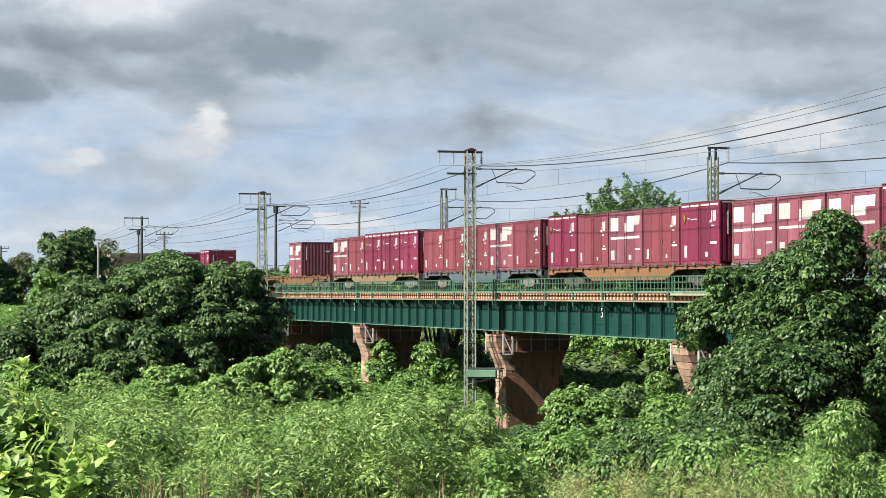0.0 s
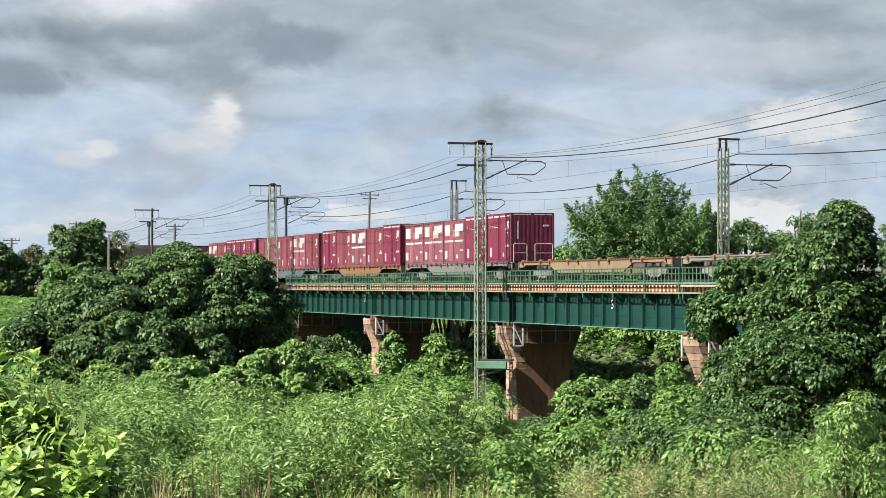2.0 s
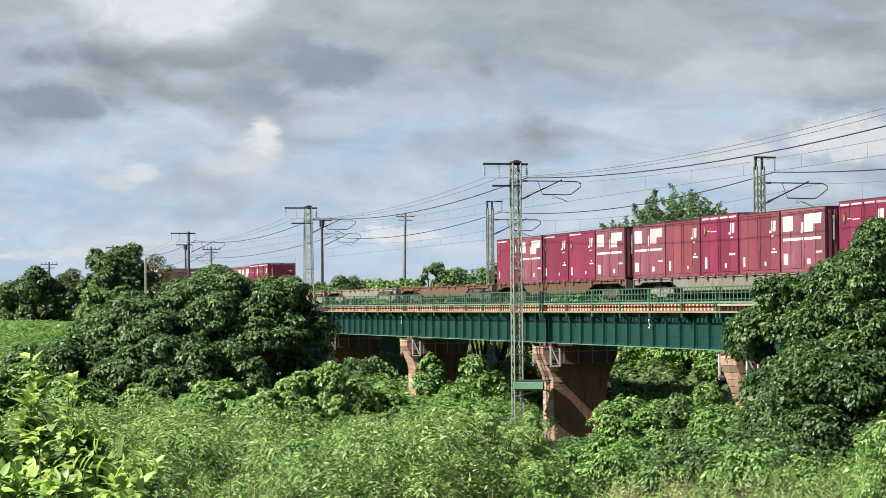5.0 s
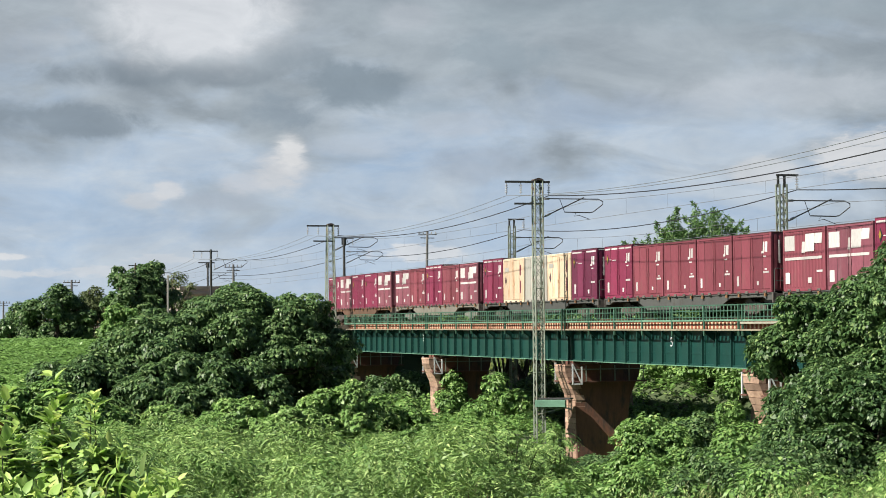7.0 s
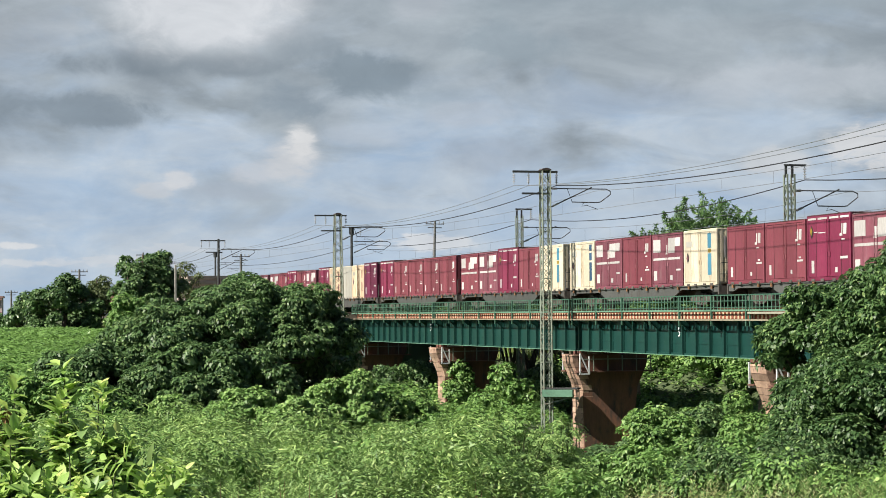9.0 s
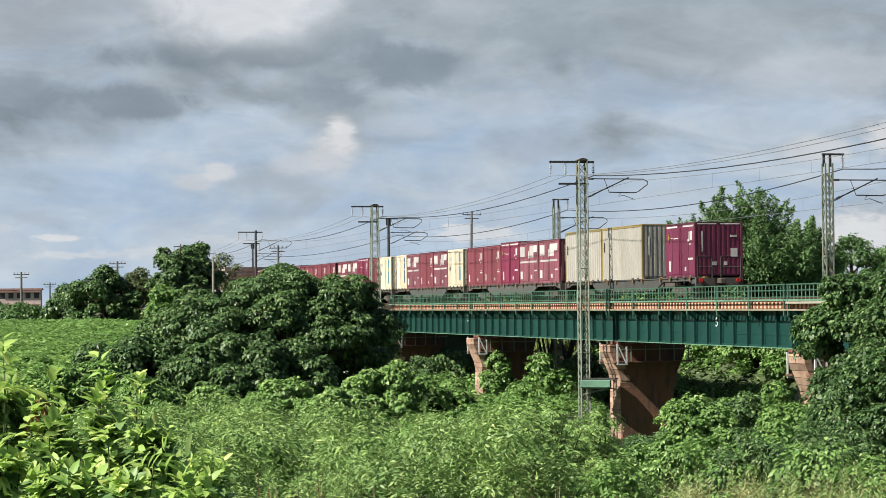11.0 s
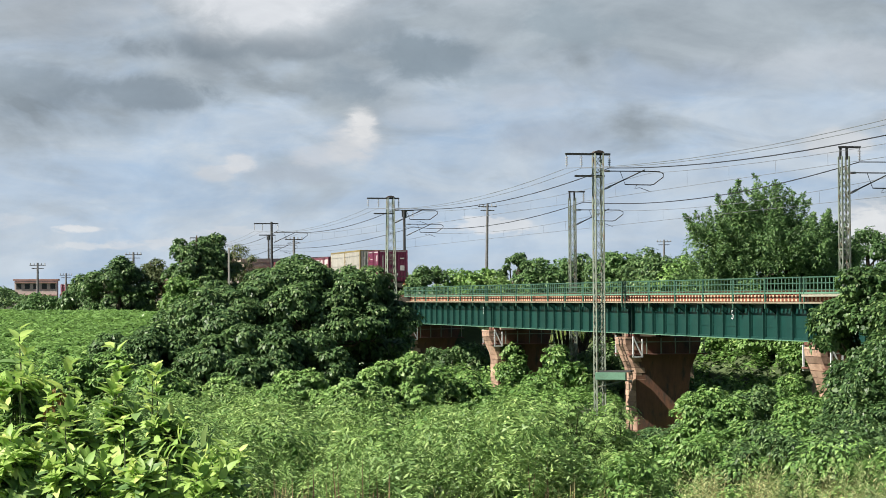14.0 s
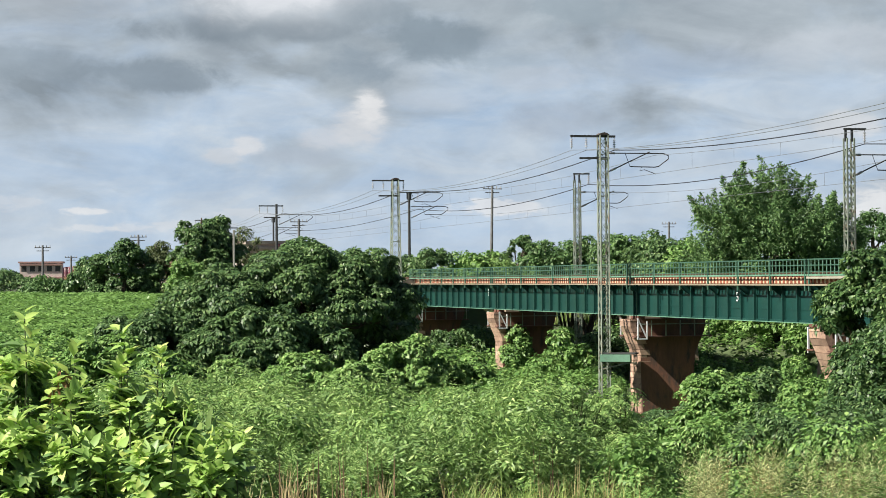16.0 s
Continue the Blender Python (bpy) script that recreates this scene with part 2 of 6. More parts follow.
# ---- sky backdrop with its drifting clouds ----
def sky_material():
    """Clouds over azimuth and elevation (degrees) of the backdrop's own space."""
    m = bpy.data.materials.new("cloudy_sky")
    m.use_nodes = True
    n, l = m.node_tree.nodes, m.node_tree.links
    n.clear()
    out = n.new("ShaderNodeOutputMaterial")
    em = n.new("ShaderNodeEmission")
    l.new(em.outputs[0], out.inputs["Surface"])
    tc = n.new("ShaderNodeTexCoord")
    sep = n.new("ShaderNodeSeparateXYZ")
    l.new(tc.outputs["Object"], sep.inputs[0])

    def calc(op, a, b=None, c=None):
        k = n.new("ShaderNodeMath")
        k.operation = op
        for i, v in enumerate((a, b, c)):
            if v is None:
                continue
            if isinstance(v, (int, float)):
                k.inputs[i].default_value = v
            else:
                l.new(v, k.inputs[i])
        return k.outputs[0]

    az = calc("MULTIPLY", calc("ARCTAN2", sep.outputs[0], sep.outputs[1]), 57.2958)
    el = calc("MULTIPLY", sep.outputs[2], 57.2958 / SKY_R)
    comb = n.new("ShaderNodeCombineXYZ")
    l.new(az, comb.inputs[0])
    l.new(el, comb.inputs[1])

    def field(sx, sy, scale, detail, rough, warp=0.0, off=0.0):
        mp = n.new("ShaderNodeMapping")
        mp.inputs["Scale"].default_value = (sx, sy, 1)
        mp.inputs["Location"].default_value = (off, off * 0.37, off)
        l.new(comb.outputs[0], mp.inputs["Vector"])
        a = n.new("ShaderNodeTexNoise")
        a.inputs["Scale"].default_value = scale
        a.inputs["Detail"].default_value = detail
        a.inputs["Roughness"].default_value = rough
        a.inputs["Distortion"].default_value = warp
        l.new(mp.outputs[0], a.inputs["Vector"])
        return a.outputs["Fac"]

    rough_edge = calc("SUBTRACT", field(1, 1.35, 0.75, 10, 0.62, 0.35, 7.0), 0.5)

    crisp_edge = calc("SUBTRACT", field(1, 2.6, 1.5, 12, 0.58, 0.35, 31.0), 0.5)

    def puff(a0, e0, sa, se, amp, rag=1.0, lo=0.0, hi=1.0, edge=rough_edge):
        """A heap of cloud at azimuth a0, elevation e0, with ragged rims; lo and hi set how crisp they are."""
        da = calc("DIVIDE", calc("SUBTRACT", az, a0), sa)
        de = calc("DIVIDE", calc("SUBTRACT", el, e0), se)
        r = calc("ADD", calc("MULTIPLY", da, da), calc("MULTIPLY", de, de))
        r = calc("ADD", r, calc("MULTIPLY", edge, -3.0 * rag))
        g = calc("MINIMUM", calc("POWER", 2.718, calc("MULTIPLY", r, -1.0)), 1.0)
        k = n.new("ShaderNodeMapRange")
        k.interpolation_type = "SMOOTHSTEP"
        k.inputs[1].default_value, k.inputs[2].default_value = lo, hi
        l.new(g, k.inputs[0])
        return calc("MULTIPLY", k.outputs[0], amp)

    # pale blue air, brighter low down
    base = ramp(n, l, calc("DIVIDE", el, 12.0), 0.0, 1.0, (0.435, 0.565, 0.725), (0.335, 0.46, 0.64))
    # thin white veil and lower streaks
    veil = field(0.26, 0.75, 1.0, 9, 0.6, 0.6, 3.0)
    mr = n.new("ShaderNodeMapRange")
    mr.inputs[1].default_value, mr.inputs[2].default_value = 0.30, 0.62
    l.new(veil, mr.inputs[0])
    c = blend(n, l, mr.outputs[0], base, (0.555, 0.635, 0.72))
    # grey layer, thicker higher up
    grey = calc("ADD", field(0.16, 0.38, 1.0, 9, 0.55, 0.6, 11.0), calc("MULTIPLY", calc("SUBTRACT", el, 5.2), 0.055))
    mr2 = n.new("ShaderNodeMapRange")
    mr2.inputs[1].default_value, mr2.inputs[2].default_value = 0.42, 0.62
    l.new(grey, mr2.inputs[0])
    shade = ramp(n, l, field(0.18, 0.42, 1.0, 9, 0.55, 0.5, 23.0), 0.32, 0.68, (0.255, 0.305, 0.35), (0.475, 0.54, 0.595))
    c = blend(n, l, mr2.outputs[0], c, shade)
    # grey banks: azimuth, elevation, half-widths, strength, raggedness, rim, colour
    for a0, e0, sa, se, amp, rag, lo, hi, tone in (
        (24.0, 8.7, 8.0, 0.6, 0.7, 0.8, 0.0, 1.0, (0.351, 0.425, 0.480)),
        (18.2, 7.45, 1.9, 0.7, 0.75, 1.1, 0.1, 0.9, (0.310, 0.380, 0.438)),
        (26.1, 6.3, 4.0, 0.6, 0.75, 1.0, 0.05, 0.9, (0.544, 0.595, 0.653)),
        (21.2, 5.9, 2.4, 0.55, 0.6, 1.0, 0.05, 0.9, (0.408, 0.490, 0.601)),
        (4.0, 7.9, 3.0, 0.9, 0.6, 0.9, 0.0, 1.0, (0.446, 0.490, 0.538)),
        (6.0, 5.70, 2.7, 0.52, 0.9, 1.0, 0.12, 0.75, (0.264, 0.323, 0.379)),
        (2.5, 6.0, 2.0, 0.5, 0.7, 1.0, 0.1, 0.8, (0.310, 0.374, 0.433)),
        (11.9, 5.95, 1.15, 0.62, 0.85, 1.1, 0.12, 0.8, (0.285, 0.351, 0.414)),
        (14.2, 6.7, 1.5, 0.72, 0.9, 1.0, 0.1, 0.8, (0.264, 0.329, 0.385)),
        (16.2, 6.0, 1.2, 0.45, 0.6, 1.0, 0.1, 0.8, (0.351, 0.425, 0.491)),
        (8.8, 7.0, 3.7, 0.40, 0.9, 0.9, 0.05, 0.85, (0.253, 0.306, 0.355)),
        (12.3, 7.55, 1.3, 0.5, 0.75, 0.9, 0.05, 0.85, (0.275, 0.335, 0.390)),
        (9.7, 8.6, 2.8, 1.30, 1.0, 0.6, 0.06, 0.8, (0.738, 0.770, 0.810)),
        (15.8, 8.6, 0.9, 0.4, 0.6, 1.0, 0.1, 0.8, (0.504, 0.550, 0.606)),
        (17.2, 5.6, 1.6, 0.38, 0.6, 1.0, 0.15, 0.8, (0.514, 0.575, 0.653)),
        (17.7, 4.4, 1.5, 0.55, 0.6, 1.0, 0.1, 0.8, (0.384, 0.446, 0.529)),
        (14.4, 5.0, 1.6, 0.35, 0.6, 1.0, 0.15, 0.8, (0.514, 0.585, 0.674)),
        (10.5, 3.45, 1.5, 0.32, 0.7, 1.0, 0.15, 0.8, (0.427, 0.490, 0.570)),
    ):
        c = blend(n, l, puff(a0, e0, sa, se, amp, rag, lo, hi), c, tone)
    # bright heaps with ragged tops
    for a0, e0, sa, se, amp, rag, lo, hi, tone in (
        (11.15, 3.95, 0.80, 0.34, 0.75, 0.8, 0.1, 0.9, (0.60, 0.635, 0.69)),
        (12.10, 4.30, 0.78, 0.60, 0.85, 0.8, 0.1, 0.9, (0.66, 0.685, 0.72)),
        (12.35, 4.72, 0.50, 0.55, 0.95, 0.8, 0.1, 0.9, (0.79, 0.80, 0.81)),
        (8.35, 3.50, 0.66, 0.26, 0.75, 0.9, 0.2, 0.75, (0.61, 0.645, 0.69)),
        (8.95, 3.74, 0.50, 0.28, 0.8, 0.9, 0.2, 0.75, (0.69, 0.71, 0.74)),
        (25.6, 4.15, 1.1, 0.40, 0.8, 0.9, 0.2, 0.75, (0.66, 0.685, 0.715)),
        (28.5, 4.5, 1.7, 0.75, 0.9, 0.9, 0.2, 0.75, (0.72, 0.735, 0.755)),
        (27.0, 1.7, 2.2, 0.8, 0.9, 0.9, 0.2, 0.75, (0.76, 0.775, 0.79)),
        (15.8, 1.95, 1.5, 0.30, 0.8, 1.3, 0.25, 0.8, (0.74, 0.76, 0.785)),
        (7.2, 1.50, 1.9, 0.20, 0.6, 1.5, 0.25, 0.8, (0.66, 0.69, 0.73)),
        (9.0, 1.85, 1.2, 0.16, 0.5, 1.5, 0.25, 0.8, (0.68, 0.71, 0.745)),
        (4.6, 1.93, 0.80, 0.12, 0.85, 1.3, 0.25, 0.8, (0.76, 0.78, 0.80)),
        (4.5, 1.45, 0.95, 0.13, 0.7, 1.4, 0.25, 0.8, (0.70, 0.73, 0.76)),
        (2.2, 2.15, 1.2, 0.22, 0.5, 1.4, 0.25, 0.8, (0.64, 0.68, 0.73)),
    ):
        c = blend(n, l, puff(a0, e0, sa, se, amp, rag, lo, hi, crisp_edge), c, tone)
    # wisps and mottling through all layers
    c = blend(n, l, 1.0, c, ramp(n, l, field(0.55, 1.0, 0.8, 12, 0.60, 0.4, 51.0), 0.32, 0.68, (0.91, 0.915, 0.925), (1.09, 1.085, 1.08)), "MULTIPLY")
    l.new(c, em.inputs["Color"])
    em.inputs["Strength"].default_value = 0.5
    return m


SKY_R = 2600.0


def build_sky():
    az = np.radians(np.linspace(-14, 48, 63))
    z = np.linspace(-60, SKY_R * 0.36, 12)
    a, zz = np.meshgrid(az, z, indexing="ij")
    v = np.stack([np.sin(a) * SKY_R, np.cos(a) * SKY_R, zz], -1).reshape(-1, 3)
    i, j = np.meshgrid(np.arange(62), np.arange(11), indexing="ij")
    q = (i * 12 + j).ravel()
    f = np.stack([q, q + 1, q + 13, q + 12], -1)
    ob = new("backdrop", mesh_of("backdrop", v, f, sky_material()))
    return tagged(ob, "grey and white broken clouds over pale blue sky", "sky", kind="structure")


sky = build_sky()


# ---- the bridge: deck plate girders, sleepers, walkway and railing ----
GX = TRACK_X - 0.85          # near girder web
G_TOP, G_BOT = 5.62, 3.97    # girder flanges
RAILING_X = 36.40


def digit(text, parent, x, y, z, size):
    cu = bpy.data.curves.new("span_number", "FONT")
    cu.body = text
    cu.size = size
    cu.extrude = 0.003
    cu.materials.append(WHITE_STEEL)
    ob = new("span_number", cu)
    ob.parent = parent
    ob.matrix_basis = Matrix.Translation((x, y, z)) @ Matrix(((0, 0, -1, 0), (-1, 0, 0, 0), (0, 1, 0, 0), (0, 0, 0, 1)))
    ob["label"] = "white painted span number"
    return ob


def build_span(y0, y1, number, mark_y):
    span = thing("bridge_span", "dark green riveted steel plate girder bridge span on brick piers", "bridge", "spans of the railway bridge", pose(0, y0, 0))
    length = y1 - y0
    for x, nm in ((GX, "near_web"), (TRACK_X + 0.85, "far_web")):
        bm = bmesh.new()
        box(bm, x - 0.008, x + 0.008, 0.06, length - 0.06, G_BOT + 0.03, G_TOP - 0.03)
        part("web", bm, GREEN, span)
        for z0, z1, w in ((G_TOP - 0.03, G_TOP, 0.20), (G_BOT, G_BOT + 0.03, 0.20)):
            bm = bmesh.new()
            box(bm, x - w, x + w, 0.05, length - 0.05, z0, z1)
            angle = bmesh.new()
            box(angle, x - 0.10, x + 0.10, 0.06, length - 0.06, z0 - 0.09 if z0 > 5 else z1, z0 if z0 > 5 else z1 + 0.09)
            part("flange_angle", angle, GREEN, span)
            # the lower flange's sunlight is put into its paler green
            part("flange", bm, GREEN_PALE if z0 < 5 else GREEN, span, "lower flange with sunlight painted in as pale green" if z0 < 5 else "")
    n = round(length / 1.65)
    bm = bmesh.new()
    box(bm, GX - 0.17, GX - 0.009, -0.035, 0.035, G_BOT + 0.04, G_TOP - 0.04)
    box(bm, GX - 0.05, GX - 0.0095, -0.085, 0.085, G_BOT + 0.04, G_TOP - 0.04)
    stiff = part("stiffener", bm, GREEN, span)
    stiff.matrix_basis = pose(0, 0.25, 0)
    for i in range(1, n + 1):
        shared("stiffener", stiff.data, span, pose(0, 0.25 + (length - 0.5) * i / n, 0))
    # a horizontal splice line on the web, and rivet heads along it
    bm = bmesh.new()
    box(bm, GX - 0.022, GX - 0.0085, 0.2, length - 0.2, G_BOT + 0.55, G_BOT + 0.63)
    box(bm, GX - 0.022, GX - 0.0085, 0.2, length - 0.2, G_TOP - 0.52, G_TOP - 0.44)
    part("splice_plate", bm, GREEN, span)
    # cross frames between the girders
    for i in range(0, n + 1, 2):
        y = 0.25 + (length - 0.5) * i / n
        bm = bmesh.new()
        bar(bm, (GX, y, G_BOT + 0.15), (TRACK_X + 0.85, y, G_TOP - 0.15), 0.08)
        bar(bm, (GX, y, G_TOP - 0.15), (TRACK_X + 0.85, y, G_BOT + 0.15), 0.08)
        bar(bm, (GX, y, G_BOT + 0.12), (TRACK_X + 0.85, y, G_BOT + 0.12), 0.09)
        part("cross_brace", bm, GREEN, span)
    # bearings
    for y in (0.35, length - 0.35):
        for x in (GX, TRACK_X + 0.85):
            bm = bmesh.new()
            box(bm, x - 0.2, x + 0.2, y - 0.22, y + 0.22, G_BOT - 0.17, G_BOT - 0.002, 0.02)
            part("bearing", bm, RUST, span)
    # gusseted walkway brackets, one below each railing post
    m = max(1, round(length / 3.47))
    for i in range(m + 1):
        y = 0.2 + (length - 0.4) * i / m
        bm = bmesh.new()
        prism(bm, [(GX - 0.02, G_TOP - 0.5), (GX - 0.02, G_TOP - 0.02), (RAILING_X - 0.02, G_TOP - 0.02), (RAILING_X - 0.02, G_TOP - 0.14)], "y", y - 0.03, y + 0.03)
        part("walkway_bracket", bm, GREEN, span)
    if number:
        digit(number, span, GX - 0.03, mark_y - y0, 4.85, 0.62)
    return span


COPING = surface("pale_coping", (0.33, 0.32, 0.25), (0.25, 0.24, 0.19), 0.8)


def build_railing(y0, y1):
    r = thing("walkway_railing", "green steel railing with balusters along the bridge walkway", "railing", "railings of the bridge", pose(RAILING_X, y0, 0))
    length = y1 - y0
    m = max(1, round(length / 3.47))
    bm = bmesh.new()
    box(bm, -0.04, 0.04, -0.045, 0.045, 5.36, 6.72)
    post = part("post", bm, RAIL_GREEN, r)
    post.matrix_basis = pose(0, 0.2, 0)
    for i in range(1, m + 1):
        shared("post", post.data, r, pose(0, 0.2 + (length - 0.4) * i / m, 0))
    for z, w, nm in ((6.70, 0.05, "top_rail"), (6.45, 0.04, "middle_rail"), (6.17, 0.035, "lower_rail")):
        bm = bmesh.new()
        box(bm, -w / 2, w / 2, 0.04, length - 0.04, z - w / 2, z + w / 2)
        part(nm, bm, RAIL_GREEN, r)
    bm = bmesh.new()
    box(bm, -0.012, 0.012, 0, 0.035, 6.03, 6.69)
    bal = bm
    # balusters get their sunlit look from a paler green than the posts
    me_ob = part("baluster", bal, GREEN_PALE, r)
    me_ob.matrix_basis = pose(0, 0.55, 0)
    k = 1
    while 0.55 + 0.38 * k < length - 0.2:
        shared("baluster", me_ob.data, r, pose(0, 0.55 + 0.38 * k, 0))
        k += 1
    # toe board and walkway sill
    bm = bmesh.new()
    box(bm, -0.03, -0.012, 0.02, length - 0.02, 6.0, 6.075)
    part("toe_board", bm, GREEN_PALE, r)
    if y0 < 60:
        bm = bmesh.new()
        box(bm, -0.07, 0.12, 0.05, length - 0.05, 5.87, 5.97, 0.015)
        part("coping", bm, COPING, r, "pale concrete coping below the railing")
    bm = bmesh.new()
    box(bm, -0.06, -0.042, 0.02, length - 0.02, 5.59, 5.66)
    part("walkway_sill", bm, CREAM_STEEL, r, "cream painted walkway edge")
    # added slats that shade the upper web; their gaps let light dashes through
    bm = bmesh.new()
    box(bm, -0.035, 0.40, 0, 0.20, 5.60, 5.64)
    shade_plank = part("shade_plank", bm, CREAM_STEEL, r)
    shade_plank.matrix_basis = pose(0, 0.05, 0)
    for i in range(1, int((length - 0.1) / 0.4)):
        shared("shade_plank", shade_plank.data, r, pose(0, 0.05 + 0.4 * i, 0))
    return r


NUM = {80.0: ("5", 88.9), 102.4: ("4", 104.6), 129.0: ("3", 131.6)}
for a, b in zip(BRIDGE, BRIDGE[1:]):
    t, y = NUM.get(a, ("", 0))
    build_span(a, b, t, y)
    build_railing(a, b)

track = thing("railway_track", "narrow gauge railway track on red-brown timber sleepers", "track", kind="structure")
for x in (TRACK_X - 0.53, TRACK_X + 0.53):
    bm = bmesh.new()
    box(bm, x - 0.065, x + 0.065, -230, 420, 6.0, 6.015)
    box(bm, x - 0.008, x + 0.008, -230, 420, 6.015, 6.11)
    box(bm, x - 0.033, x + 0.033, -230, 420, 6.11, RAIL_Z)
    part("rail", bm, RAIL_STEEL, track)
bm = bmesh.new()
box(bm, -1.19, 1.19, -0.1, 0.1, 5.67, 5.998, 0.008)
sl = part("sleeper", bm, SLEEPER, track)
sl.matrix_basis = pose(TRACK_X, 60, 0)
for i in range(1, 228):
    shared("sleeper", sl.data, track, pose(TRACK_X, 60 + 0.4 * i, 0))
# an added cream board behind the sleeper ends, painting their sunlit gaps
bm = bmesh.new()
box(bm, TRACK_X - 1.172, TRACK_X - 1.12, 60, 151, 5.68, 5.97)
part("gap_board", bm, GAP_CREAM, track, "cream board painted as the sunlit gaps between the sleepers")
# ballast beds on the banks
for y0, y1 in ((-230, 59.3), (151.2, 420)):
    bm = bmesh.new()
    prism(bm, [(TRACK_X - 3.0, 5.5), (TRACK_X - 1.7, 5.98), (TRACK_X + 1.7, 5.98), (TRACK_X + 3.0, 5.5)], "y", y0, y1)
    tagged(part("ballast_bed", bm, BALLAST), "grey-brown stone ballast under the track", "ballast", kind="structure")


def build_pier(y, base):
    p = thing("bridge_pier", "weathered red brick bridge pier with pale stone nose", "pier", "brick piers of the bridge", pose(0, y, 0))
    bm = bmesh.new()
    # tapering brick body, its narrow end to the open side
    lv = [(base - 0.6, 36.85, 39.3, 1.0), (2.1, 36.80, 39.9, 0.72), (3.2, 36.40, 40.4, 0.70), (3.8, 36.35, 40.5, 0.70)]
    rings = []
    for z, xa, xb, hw in lv:
        rings.append([bm.verts.new(q) for q in ((xa, -hw, z), (xb, -hw, z), (xb, hw, z), (xa, hw, z))])
    for a, b in zip(rings, rings[1:]):
        for k in range(4):
            bm.faces.new((a[k], a[(k + 1) % 4], b[(k + 1) % 4], b[k]))
    bm.faces.new(rings[0][::-1])
    bm.faces.new(rings[-1])
    part("brick_body", bm, BRICK, p)
    # pale stone nose in courses, flaring out at the top; every other stone reaches round the corner
    z = base - 0.4
    i = 0
    while z < 3.78:
        z1 = min(z + 0.30, 3.79)

        def front(q):
            return 36.72 if q < 2.05 else 36.72 - 0.58 * min(1, (q - 2.05) / 1.4)
        xa, xb = front(z), front(z1)
        j = 0.015 if i % 2 else 0.0
        back = 0.62 if i % 2 else 0.42
        bm = bmesh.new()
        lo, hi = [[(x - j, -0.60), (x + 0.1, -0.74 - j), (x + back, -0.74 - j), (x + back, 0.74 + j), (x + 0.1, 0.74 + j), (x - j, 0.60)] for x in (xa, xb)]
        a = [bm.verts.new((q[0], q[1], z + 0.010)) for q in lo]
        b = [bm.verts.new((q[0], q[1], z1 - 0.010)) for q in hi]
        for k in range(6):
            bm.faces.new((a[k], a[(k + 1) % 6], b[(k + 1) % 6], b[k]))
        bm.faces.new(a[::-1])
        bm.faces.new(b)
        bmesh.ops.recalc_face_normals(bm, faces=bm.faces)
        part("nose_stone", bm, QUOIN, p)
        z = z1
        i += 1
    # inspection platform of thin steel at the top, and its white end frames
    for s in (-1, 1):
        yy = s * 1.35
        bm = bmesh.new()
        box(bm, 36.35, 40.6, min(s * 0.72, yy), max(s * 0.72, yy), 2.86, 2.92)
        part("platform_plate", bm, RUST, p)
        bm = bmesh.new()
        for x in (37.2, 38.0, 38.8, 39.6, 40.4):
            bar(bm, (x, yy, 2.92), (x, yy, 3.75), 0.05)
        bar(bm, (36.6, yy, 3.55), (40.6, yy, 3.55), 0.05)
        part("platform_rail", bm, GALV, p)
        bm = bmesh.new()
        bar(bm, (36.45, yy, 2.75), (36.45, yy, 3.85), 0.07)
        bar(bm, (36.45, yy - 0.0, 2.78), (36.95, yy, 2.78), 0.07)
        bar(bm, (36.95, yy, 2.75), (36.95, yy, 3.70), 0.07)
        bar(bm, (36.45, yy, 3.82), (36.95, yy, 2.80), 0.06)
        part("end_frame", bm, WHITE_STEEL, p, "white painted steel end frame")
    return p


for y, base in ((78.7, -1.0), (102.5, -1.6), (128.7, -1.6), (151.6, -0.5)):
    build_pier(y, base)


# ---- the second track's bridge close behind: plain unseen girders, added to shade the bank, on concrete piers ----
FAR_TRACK_X = 44.4


def build_far_span(y0, y1):
    span = thing("bridge_span", "unseen dark green steel girder span of the second track, added for shade", "bridge", "spans of the second bridge", pose(FAR_TRACK_X, y0, 0))
    length = y1 - y0
    for x in (-0.85, 0.85):
        bm = bmesh.new()
        box(bm, x - 0.01, x + 0.01, 0.05, length - 0.05, 4.0, 5.6)
        part("web", bm, GREEN, span)
        for z in (3.97, 5.57):
            bm = bmesh.new()
            box(bm, x - 0.2, x + 0.2, 0.05, length - 0.05, z, z + 0.03)
            part("flange", bm, GREEN, span)
    bm = bmesh.new()
    k = 0.1
    while k < length - 0.25:
        box(bm, -1.15, 1.15, k, k + 0.2, 5.605, 5.85)
        k += 0.4
    tagged(part("sleepers", bm, SLEEPER, span), kind="stuff")
    for x in (-0.53, 0.53):
        bm = bmesh.new()
        box(bm, x - 0.035, x + 0.035, 0, length, 5.855, 6.0)
        part("rail", bm, RAIL_STEEL, span)
    return span


